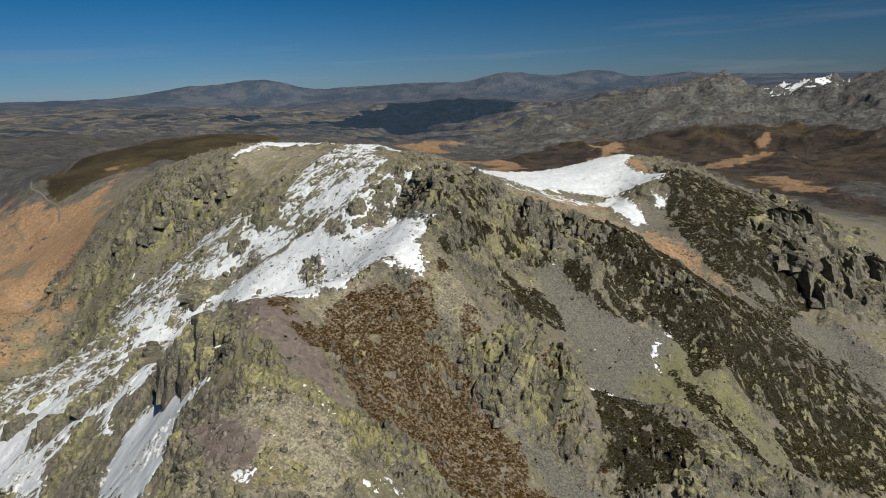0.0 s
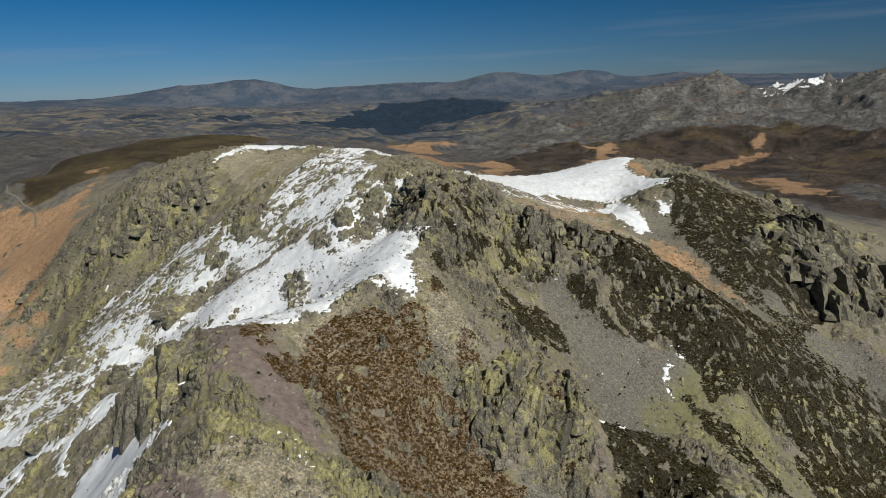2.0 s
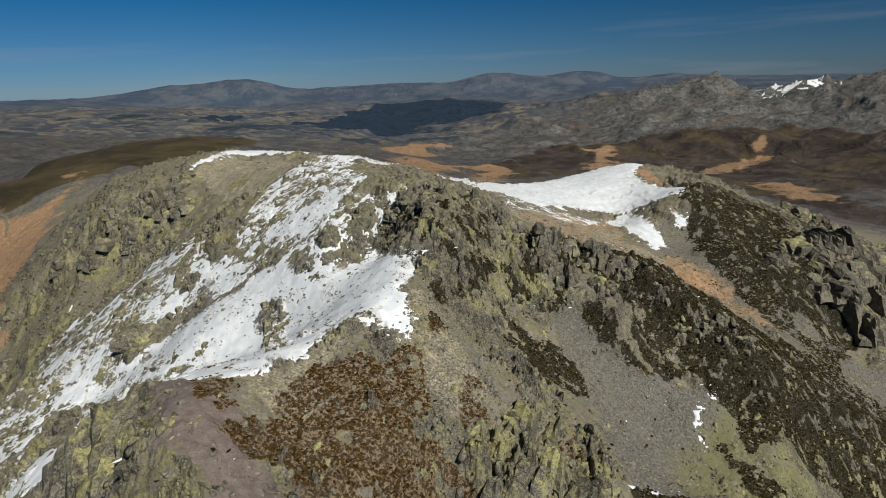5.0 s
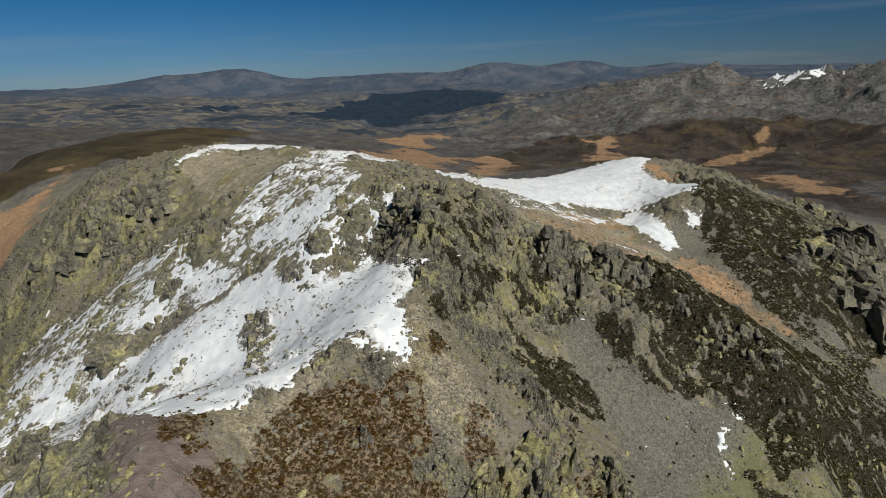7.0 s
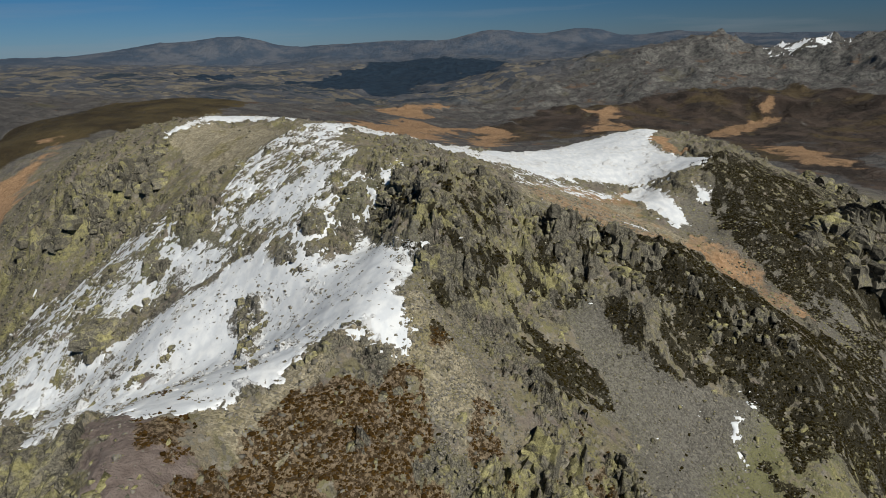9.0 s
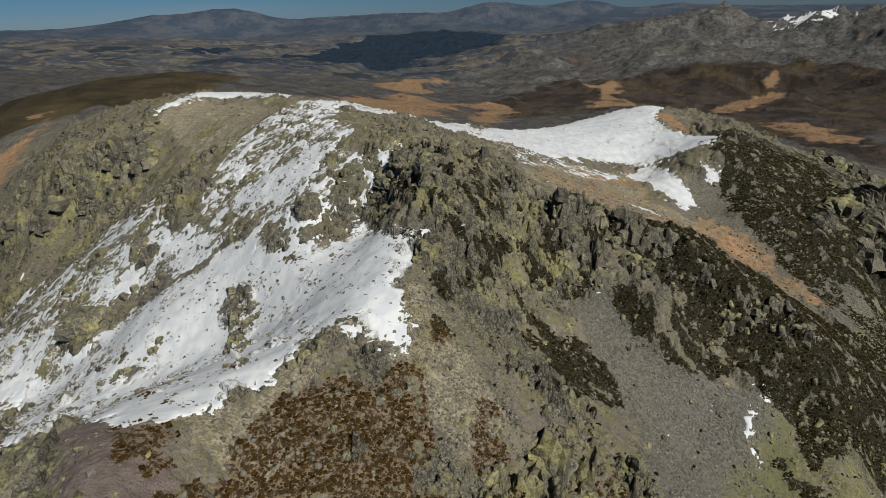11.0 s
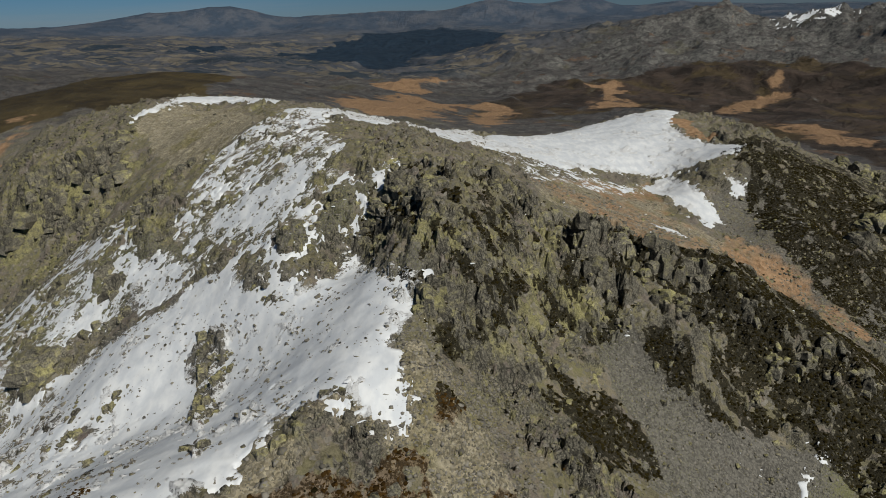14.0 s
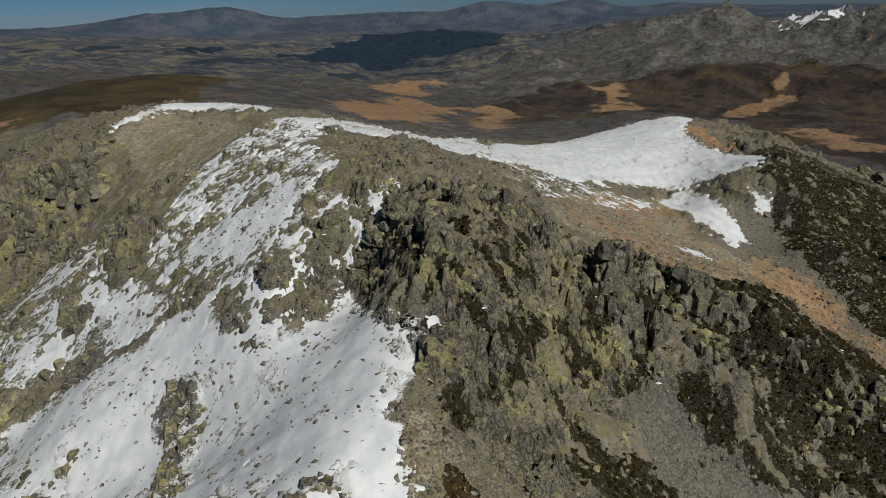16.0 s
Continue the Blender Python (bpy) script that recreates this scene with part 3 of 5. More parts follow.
def fields(x, y):
    """What covers the ground at each place, 0 to 1 by kind."""
    f = {k: np.zeros(np.shape(x)) for k in ("heath", "scree", "soil", "gravel", "crag", "grass", "lichen")}
    snow = np.full(np.shape(x), -1.0)
    near = np.hypot(x, y - 300) < 420
    xs, ys = x[near], y[near]
    wander = 3.4 * fbm(xs, ys, 14.0, 5, 5, 0.62)
    for key, names, edge in (("heath", HEATH, 2.5), ("scree", SCREE, 2.5), ("soil", SOIL, 2.5), ("gravel", GRAVEL, 2.5), ("grass", GRASS, 2.5), ("crag", CRAG, 2.0)):
        f[key][near] = cover(xs, ys, names, edge, 14.0, wander)
    tufts = cover(xs, ys, dict(crag_face=1.0, crag_crest=0.9, crag_spur=1.0, crag_slabs=0.6, crag_pillars=0.9, crag_east=0.7), 6.0, 14.0, wander)
    f["heath"][near] = np.maximum(f["heath"][near], tufts * smooth(0.0, 0.3, fbm(xs, ys, 8.0, 4, 171, 0.6)))
    ragged = 0.92 + 0.75 * fbm(xs, ys, 5.5, 4, 181, 0.65)
    f["heath"][near] = np.minimum(f["heath"][near], smooth(0.38, 0.62, f["heath"][near] * ragged))
    f["heath"][near] *= 1 - 0.9 * smooth(0.25, 0.6, f["grass"][near])
    f["outcrop"] = np.zeros(np.shape(x))
    f["outcrop"][near] = smooth(-0.16, 0.30, fbm(xs, ys, 24, 5, 61, 0.55))
    f["lichen"][near] = cover(xs, ys, LICHEN, 9.0, 19.0, wander)
    deep = snow[near]
    for name, depth in SNOW.items():
        d = inside(name, xs, ys)
        deep = np.maximum(deep, np.where(d > -13.9, smooth(-4.0, 5.0, d) * (depth + 1) - 1, -1))
    snow[near] = deep
    f["snow"] = snow
    far = np.hypot(x, y) > 420
    grass = f["grass"]
    for key in ("moor", "forest"):
        f[key] = np.zeros(np.shape(x))
    if far.any():
        xs, ys = x[far], y[far]
        wander = 24 * fbm(xs, ys, 150.0, 5, 6, 0.6)
        g = cover(xs, ys, dict(grass_valley_f=0.8, grass_left=1, grass_west=0.62, grass_valley_a=1, grass_valley_b=1, grass_valley_c=1, grass_valley_d=1, grass_valley_e=1), 26, 60, 1.5 * wander)
        grass[far] = np.maximum(grass[far], g)
        f["moor"][far] = cover(xs, ys, dict(moor_left=1, moor_east=0.85, moor_valley=0.8, moor_mid=0.72), 15, 80, wander)
        f["forest"][far] = cover(xs, ys, dict(forest=1, forest_west=1), 25, 90, 3 * wander)
    f["grass"] = grass
    return f


def close_relief(x, y, f):
    """Blocks, ledges and unevenness of the near mountain."""
    wx, wy = x + 2.0 * fbm(x, y, 16, 3, 41), y + 2.0 * fbm(x, y, 16, 3, 43)
    big, joint = blocks(wx, wy, 10.0, 3, 1.6, 0.5, 1.6)
    mid, crack = blocks(wx, wy, 4.2, 13, 1.5, 0.7, 1.6)
    small, split = blocks(x + 0.5 * wx, y, 1.9, 23, 1.4, 0.3, 1.4)
    chips, _ = blocks(x, y, 0.95, 53, 1.2, 0.9, 1.0)
    calm = np.clip(1 - 0.85 * f["scree"] - 0.75 * f["heath"] - 0.9 * f["soil"] - 0.8 * f["gravel"] - 0.9 * f["grass"], 0.05, 1)
    snowy = smooth(-0.5, 0.6, f["snow"])
    outcrops = f["outcrop"]
    rocky = calm * (1 - 0.55 * snowy) * (0.16 + 1.1 * outcrops)
    out = rocky * (0.8 * big + 0.85 * mid + 0.5 * small + 0.2 * chips + 0.8 * outcrops
                   - 1.1 * outcrops * (1 - smooth(0, 0.16, crack)) - 0.35 * (1 - smooth(0, 0.2, split)))
    out += f["crag"] * (1.2 + 1.6 * big + 1.25 * mid + 0.7 * small + 0.25 * chips - 2.2 * (1 - smooth(0, 0.10, joint)) - 1.4 * (1 - smooth(0, 0.14, crack)) - 0.4 * (1 - smooth(0, 0.2, split)))
    out += 0.5 * fbm(x, y, 9, 4, 71) + 1.0 * fbm(x, y, 38, 3, 73)
    return out + (0.03 + 0.13 * calm + 0.12 * snowy) * small * (1 - 0.5 * f["heath"]) + 0.05 * calm * chips


def relief(x, y, f):
    r = np.hypot(x, y - 250)
    near = 1 - smooth(380, 800, r)
    # plain ground under and behind the start
    hub_r, bear = np.hypot(x, y - 50), np.abs(np.arctan2(x, y - 50))
    near = near * (0.08 + 0.92 * smooth(50, 85, hub_r) * (1 - smooth(0.83, 1.0, bear)))
    out = np.zeros(np.shape(x))
    sel = near > 0
    out[sel] = near[sel] * close_relief(x[sel], y[sel], {k: v[sel] for k, v in f.items()})
    # far country
    sel = r > 450
    xs, ys = x[sel], y[sel]
    away = smooth(450, 1400, r[sel]) * (1 - 0.5 * smooth(3300, 4400, r[sel]))
    rugged = np.exp(-((xs - 1250) ** 2 + (ys - 2350) ** 2) / 900.0 ** 2)
    bent_x, bent_y = xs + 60 * fbm(xs, ys, 260, 3, 84), ys + 60 * fbm(xs, ys, 260, 3, 86)
    steep = np.exp(-((xs - 1750) ** 2 + (ys - 2450) ** 2) / 520.0 ** 2)
    out[sel] += away * ((ridged(bent_x, bent_y, 330, 7, 81) - 0.5) * (26 + 44 * rugged) + fbm(xs, ys, 900, 4, 91) * 12
                        + (ridged(0.9 * xs + 0.5 * ys, 0.35 * ys - 0.2 * xs, 85, 4, 88) - 0.5) * (5 + 20 * rugged + 26 * steep))
    return out


def height(x, y):
    f = fields(x, y)
    return base_height(x, y) + relief(x, y, f), f

# ---- materials ----
class Nodes:
    """Small helper to wire a material."""

    def __init__(self, name):
        self.mat = bpy.data.materials.new(name)
        self.mat.use_nodes = True
        self.tree = self.mat.node_tree
        self.bsdf = self.tree.nodes["Principled BSDF"]
        self.place = self.add("ShaderNodeNewGeometry").outputs["Position"]

    def add(self, kind):
        return self.tree.nodes.new(kind)

    def wire(self, value, socket):
        if isinstance(value, (int, float)):
            socket.default_value = value
        elif isinstance(value, tuple):
            socket.default_value = (*value, 1.0) if len(value) == 3 and len(socket.default_value) == 4 else value
        else:
            self.tree.links.new(value, socket)

    def scaled(self, sx, sy, sz, vector=None):
        n = self.add("ShaderNodeVectorMath")
        n.operation = "MULTIPLY"
        self.wire(vector or self.place, n.inputs[0])
        n.inputs[1].default_value = (sx, sy, sz)
        return n.outputs[0]

    def noise(self, size, detail=5.0, rough=0.55, vector=None, distort=0.0):
        n = self.add("ShaderNodeTexNoise")
        self.wire(vector or self.place, n.inputs["Vector"])
        n.inputs["Scale"].default_value = 1.0 / size
        n.inputs["Detail"].default_value = detail
        n.inputs["Roughness"].default_value = rough
        n.inputs["Distortion"].default_value = distort
        return n.outputs["Fac"]

    def cells(self, size, feature="F1", out="Distance", vector=None):
        n = self.add("ShaderNodeTexVoronoi")
        n.feature = feature
        self.wire(vector or self.place, n.inputs["Vector"])
        n.inputs["Scale"].default_value = 1.0 / size
        return n.outputs[out]

    def ramp(self, fac, a, b, lo=0.0, hi=1.0):
        n = self.add("ShaderNodeMapRange")
        n.interpolation_type = "SMOOTHSTEP"
        self.wire(fac, n.inputs["Value"])
        for key, v in (("From Min", a), ("From Max", b), ("To Min", lo), ("To Max", hi)):
            n.inputs[key].default_value = v
        return n.outputs["Result"]

    def math(self, op, a, b=0.0):
        n = self.add("ShaderNodeMath")
        n.operation = op
        self.wire(a, n.inputs[0])
        self.wire(b, n.inputs[1])
        return n.outputs[0]

    def mix(self, fac, a, b):
        n = self.add("ShaderNodeMix")
        n.data_type = "RGBA"
        self.wire(fac, n.inputs[0])
        self.wire(a, n.inputs[6])
        self.wire(b, n.inputs[7])
        return n.outputs[2]

    def times(self, a, b):
        n = self.add("ShaderNodeMix")
        n.data_type, n.blend_type = "RGBA", "MULTIPLY"
        n.inputs[0].default_value = 1.0
        self.wire(a, n.inputs[6])
        self.wire(b, n.inputs[7])
        return n.outputs[2]

    def shade(self, colour, amount):
        """A colour times a number."""
        n = self.add("ShaderNodeVectorMath")
        n.operation = "SCALE"
        self.wire(colour, n.inputs[0])
        self.wire(amount, n.inputs["Scale"])
        return n.outputs[0]

    def attribute(self, name):
        n = self.add("ShaderNodeAttribute")
        n.attribute_name = name
        s = self.add("ShaderNodeSeparateColor")
        self.tree.links.new(n.outputs["Color"], s.inputs[0])
        return s.outputs[0], s.outputs[1], s.outputs[2], n.outputs["Alpha"]

    def slope(self):
        n = self.add("ShaderNodeSeparateXYZ")
        self.tree.links.new(self.tree.nodes["Geometry"].outputs["Normal"], n.inputs[0])
        return n.outputs[2]

    def finish(self, colour, rough=0.9, bump=None, distance=0.1, strength=0.6):
        self.wire(colour, self.bsdf.inputs["Base Color"])
        self.wire(rough, self.bsdf.inputs["Roughness"])
        self.bsdf.inputs["Specular IOR Level"].default_value = 0.25
        if bump is not None:
            b = self.add("ShaderNodeBump")
            b.inputs["Strength"].default_value = strength
            b.inputs["Distance"].default_value = distance
            self.wire(bump, b.inputs["Height"])
            self.tree.links.new(b.outputs[0], self.bsdf.inputs["Normal"])
        return self.mat


def rock_colour(n, richness=0.4):
    """Weathered granite: grey to tan, with map lichen in dull yellow-green and dark water streaks. Joints and streaks
    also carry painted crevice shade.
    """
    coarse, mid, fine = n.noise(13.0, 4), n.noise(2.4, 6, 0.65), n.noise(0.5, 5, 0.7)
    grey = n.mix(n.ramp(fine, 0.32, 0.7), (0.044, 0.041, 0.034), (0.190, 0.176, 0.138))
    grey = n.mix(n.ramp(mid, 0.5, 0.72, 0, 0.8), grey, (0.215, 0.190, 0.132))
    spread = n.math("ADD", n.math("MULTIPLY", coarse, 0.7), n.math("MULTIPLY", mid, 0.65))
    spread = n.math("ADD", spread, n.math("MULTIPLY", n.slope(), 0.18))
    spread = n.math("ADD", spread, n.math("ADD", n.math("MULTIPLY", richness, 0.26), 0.05))
    lichen = n.mix(n.ramp(fine, 0.32, 0.72), (0.148, 0.136, 0.058), (0.318, 0.296, 0.142))
    patchy = n.math("MULTIPLY", n.ramp(spread, 0.88, 1.12), n.ramp(fine, 0.28, 0.46, 0.45, 0.95))
    c = n.mix(patchy, grey, lichen)
    bent = n.add("ShaderNodeVectorMath")
    bent.operation = "ADD"
    n.wire(n.scaled(1.0, 0.8, 0.5), bent.inputs[0])
    ripple = n.add("ShaderNodeTexNoise")
    n.wire(n.place, ripple.inputs["Vector"])
    ripple.inputs["Scale"].default_value, ripple.inputs["Detail"].default_value = 0.45, 4.0
    n.wire(n.scaled(2.2, 2.2, 2.2, ripple.outputs["Color"]), bent.inputs[1])
    joints = n.math("MINIMUM", n.cells(2.6, "DISTANCE_TO_EDGE", "Distance", bent.outputs[0]), n.math("MULTIPLY", n.cells(1.1, "DISTANCE_TO_EDGE", "Distance", bent.outputs[0]), 2.2))
    joints = n.math("ADD", joints, n.math("MULTIPLY", n.ramp(coarse, 0.40, 0.62), 0.10))
    # joints near black: dirt in the cracks plus their shade, in one colour
    c = n.mix(n.ramp(joints, 0.0, 0.085, 0.8, 0.0), c, (0.018, 0.017, 0.014))
    streak = n.noise(1.5, 5, 0.65, n.scaled(1, 1, 0.25))
    # streaks this dark also supply the black of shaded clefts as colour
    c = n.mix(n.ramp(streak, 0.55, 0.68, 0.0, 0.7), c, (0.020, 0.019, 0.016))
    return c, coarse, mid, fine, n.ramp(joints, 0.0, 0.12, -0.3, 0.0)


def ground_material():
    n = Nodes("mountainside")
    heath, scree, soil, gravel = n.attribute("plants_stones")
    grass, moor, forest, away = n.attribute("open_country")
    rich, beyond, horizon = n.attribute("lichen")[:3]
    rock, coarse, mid, fine, joints = rock_colour(n, rich)
    # thin turf and grit between the outcrops
    turf = n.mix(n.ramp(fine, 0.3, 0.7), (0.098, 0.088, 0.052), (0.175, 0.158, 0.100))
    turf = n.mix(n.math("MULTIPLY", n.ramp(n.noise(6.0, 5, 0.6), 0.47, 0.60), n.ramp(rich, 0.0, 1.0, 0.25, 0.9)), turf, (0.180, 0.166, 0.074))
    grit = n.mix(n.ramp(coarse, 0.42, 0.58), (0.158, 0.134, 0.114), (0.190, 0.165, 0.118))
    turf = n.mix(n.ramp(n.noise(9.0, 6, 0.65), 0.46, 0.56), turf, n.shade(grit, n.ramp(fine, 0.3, 0.7, 0.72, 1.15)))
    chips = n.add("ShaderNodeSeparateColor")
    n.wire(n.cells(1.1, "F1", "Color"), chips.inputs[0])
    turf = n.mix(n.ramp(chips.outputs[0], 0.66, 0.76, 0, 0.8), turf, n.mix(chips.outputs[1], (0.075, 0.071, 0.062), (0.230, 0.213, 0.182)))
    islands = n.attribute("frozen")[1]
    flat = n.math("ADD", n.slope(), n.math("MULTIPLY", n.math("SUBTRACT", mid, 0.5), 0.6))
    flat = n.math("SUBTRACT", flat, n.math("MULTIPLY", n.math("SUBTRACT", islands, 0.5), 0.30))
    rock = n.mix(n.ramp(flat, 0.62, 0.80, 0.0, 0.95), rock, turf)
    edge = n.math("MULTIPLY", n.math("SUBTRACT", n.noise(2.6, 6, 0.72), 0.5), 2.0)
    wide = n.math("MULTIPLY", n.math("SUBTRACT", n.noise(45.0, 8, 0.7), 0.5), 2.4)

    def part_of(mask, soft=0.18, edge=edge):
        return n.ramp(n.math("ADD", mask, edge), 0.5 - soft, 0.5 + soft)

    stones = n.cells(0.5, "F1", "Color")
    grain = n.add("ShaderNodeSeparateColor")
    n.wire(stones, grain.inputs[0])
    c_scree = n.mix(grain.outputs[0], (0.066, 0.062, 0.054), (0.168, 0.158, 0.136))
    c_scree = n.mix(n.ramp(n.math("ADD", fine, n.math("MULTIPLY", rich, 0.40)), 0.62, 0.88, 0, 0.8), c_scree, (0.148, 0.146, 0.062))
    c_gravel = n.mix(n.ramp(mid, 0.3, 0.7), (0.195, 0.168, 0.112), (0.310, 0.275, 0.198))
    c_gravel = n.mix(n.ramp(grain.outputs[1], 0.55, 0.9, 0, 0.8), c_gravel, (0.225, 0.205, 0.159))
    c_gravel = n.mix(n.ramp(coarse, 0.55, 0.68, 0, 0.7), c_gravel, (0.150, 0.130, 0.050))
    c_gravel = n.shade(c_gravel, n.ramp(grain.outputs[0], 0.0, 1.0, 0.6, 1.25))
    c_soil = n.mix(n.ramp(mid, 0.3, 0.7), (0.118, 0.092, 0.082), (0.180, 0.145, 0.130))
    c_grass = n.mix(n.ramp(mid, 0.3, 0.7), (0.190, 0.112, 0.058), (0.350, 0.228, 0.135))
    c_heath = n.mix(n.ramp(fine, 0.35, 0.75), (0.022, 0.0135, 0.005), (0.066, 0.042, 0.018))
    across = n.add("ShaderNodeSeparateXYZ")
    n.wire(n.place, across.inputs[0])
    broom = n.ramp(n.math("ADD", n.math("MAXIMUM", across.outputs[0], n.math("SUBTRACT", n.math("MULTIPLY", across.outputs[1], 3.0), 680.0)), n.math("MULTIPLY", coarse, 30.0)), 45.0, 75.0)
    c_between = n.mix(n.ramp(mid, 0.35, 0.65), (0.155, 0.108, 0.066), (0.230, 0.172, 0.114))
    c_heath = n.mix(broom, c_heath, n.mix(n.ramp(fine, 0.4, 0.75), (0.009, 0.0078, 0.003), (0.034, 0.027, 0.0105)))
    broad, fields_noise = n.noise(60.0, 6, 0.6), n.noise(190.0, 6, 0.62)
    c_moor = n.mix(n.ramp(broad, 0.35, 0.65), (0.028, 0.020, 0.009), (0.070, 0.053, 0.023))
    c_moor = n.mix(n.ramp(across.outputs[0], -50.0, 250.0), c_moor, n.mix(n.ramp(broad, 0.35, 0.65), (0.026, 0.020, 0.016), (0.066, 0.048, 0.038)))
    c_moor = n.mix(n.ramp(n.noise(130.0, 6, 0.65), 0.52, 0.60, 0, 0.65), c_moor, (0.082, 0.060, 0.026))
    c_moor = n.mix(n.ramp(n.noise(7.0, 6, 0.75), 0.62, 0.70, 0, 0.7), c_moor, (0.13, 0.12, 0.096))
    # bare granite hills with heather between, then the plain with its fields and woods, haze mixed into the colours
    steepness = n.math("ADD", n.slope(), n.math("MULTIPLY", n.math("SUBTRACT", n.noise(22.0, 7, 0.75), 0.5), 0.9))
    c_heather = n.mix(n.ramp(n.noise(40.0, 7, 0.75), 0.38, 0.62), (0.040, 0.038, 0.040), (0.085, 0.077, 0.074))
    c_granite = n.mix(n.ramp(n.noise(11.0, 7, 0.78, None, 0.5), 0.36, 0.64), (0.056, 0.056, 0.056), (0.180, 0.175, 0.162))
    c_far = n.mix(n.math("MAXIMUM", n.ramp(steepness, 0.86, 1.06), n.ramp(across.outputs[0], -700.0, 150.0, 0.7, 0.0)), c_granite, c_heather)
    c_far = n.mix(n.ramp(n.noise(70.0, 7, 0.7, n.scaled(1, 1, 2)), 0.58, 0.66, 0, 0.7), c_far, (0.135, 0.080, 0.046))
    c_far = n.mix(n.ramp(fields_noise, 0.60, 0.68, 0, 0.5), c_far, (0.095, 0.085, 0.038))
    plots = n.add("ShaderNodeSeparateColor")
    bent = n.add("ShaderNodeVectorMath")
    bent.operation = "ADD"
    n.wire(n.scaled(0.62, 1.0, 0.0), bent.inputs[0])
    ripple = n.add("ShaderNodeTexNoise")
    n.wire(n.place, ripple.inputs["Vector"])
    ripple.inputs["Scale"].default_value, ripple.inputs["Detail"].default_value = 0.02, 5.0
    n.wire(n.scaled(90.0, 90.0, 0.0, ripple.outputs["Color"]), bent.inputs[1])
    n.wire(n.cells(34.0, "F1", "Color", bent.outputs[0]), plots.inputs[0])
    woods = n.noise(230.0, 8, 0.7, n.scaled(0.6, 1, 1))
    # plain and woods carry the blue of distance haze in their base colour
    c_hazy_plain = n.mix(n.ramp(n.noise(110.0, 8, 0.75), 0.4, 0.6), (0.040, 0.049, 0.065), (0.080, 0.084, 0.096))
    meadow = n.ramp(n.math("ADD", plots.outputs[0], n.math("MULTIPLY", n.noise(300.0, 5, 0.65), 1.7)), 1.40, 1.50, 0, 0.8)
    c_hazy_plain = n.mix(meadow, c_hazy_plain, n.mix(plots.outputs[1], (0.105, 0.094, 0.076), (0.190, 0.165, 0.125)))
    c_hazy_plain = n.mix(n.ramp(woods, 0.54, 0.58, 0, 0.9), c_hazy_plain, (0.014, 0.028, 0.044))
    c_far = n.mix(n.ramp(beyond, 0.2, 0.9), c_far, c_hazy_plain)
    # farthest hills: paler blue haze painted into the colour by distance
    c_hazy_hills = n.mix(n.ramp(n.noise(190.0, 8, 0.72), 0.42, 0.6), (0.040, 0.060, 0.092), (0.082, 0.094, 0.118))
    c_far = n.mix(n.ramp(horizon, 0.1, 0.9), c_far, c_hazy_hills)
    # dark forest turned navy: the haze over it is painted into its colour
    c_hazy_forest = n.mix(n.ramp(n.noise(30.0, 5, 0.7), 0.35, 0.7), (0.006, 0.018, 0.036), (0.017, 0.034, 0.056))

    c = n.mix(part_of(gravel), rock, c_gravel)
    c = n.mix(part_of(soil), c, c_soil)
    c = n.mix(part_of(scree), c, c_scree)
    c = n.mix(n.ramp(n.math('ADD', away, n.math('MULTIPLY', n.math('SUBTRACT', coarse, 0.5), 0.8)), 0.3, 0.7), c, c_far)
    c = n.mix(part_of(moor, 0.18, wide), c, c_moor)
    c = n.mix(part_of(grass, 0.18, wide), c, c_grass)
    c = n.mix(n.math("MULTIPLY", part_of(heath), n.ramp(broom, 0.0, 1.0, 0.75, 0.0)), c, c_between)
    c = n.mix(n.math("MULTIPLY", part_of(heath), n.ramp(n.math("ADD", n.noise(1.1, 5, 0.75), n.math("MULTIPLY", broom, 0.08)), 0.44, 0.53, 0.08, 0.96)), c, c_heath)
    c = n.mix(part_of(forest, 0.10, n.math("MULTIPLY", wide, 1.25)), c, c_hazy_forest)
    # blown snow between the stones round the snowfields
    dust = n.math("ADD", n.attribute("frozen")[0], n.math("MULTIPLY", n.math("SUBTRACT", n.noise(3.2, 8, 0.8, n.scaled(0.6, 1.0, 1.0)), 0.5), 1.9))
    dust = n.math("ADD", dust, n.math("SUBTRACT", n.math("MULTIPLY", n.math("SUBTRACT", n.slope(), 0.8), 0.5), n.math("MULTIPLY", n.attribute("lichen")[3], 0.45)))
    c = n.mix(n.ramp(dust, 0.62, 0.72, 0, 0.93), c, (0.56, 0.57, 0.585))
    stone_edge = n.cells(0.5, "F1")
    facets = n.add("ShaderNodeSeparateColor")
    n.wire(n.cells(1.3, "F1", "Color"), facets.inputs[0])
    bump = n.math("ADD", n.math("MULTIPLY", mid, 0.95), n.math("MULTIPLY", fine, 0.42))
    bump = n.math("ADD", bump, n.math("MULTIPLY", joints, n.ramp(flat, 0.62, 0.80, 1.0, 0.0)))
    bump = n.math("SUBTRACT", bump, n.math("MULTIPLY", stone_edge, 0.2))
    bump = n.math("ADD", bump, n.math("MULTIPLY", facets.outputs[0], 0.14))
    bump = n.math("ADD", bump, n.math("MULTIPLY", away, n.math("MULTIPLY", n.noise(30.0, 7, 0.68), 30.0)))
    return n.finish(c, 0.93, bump, 0.75, 1.0)


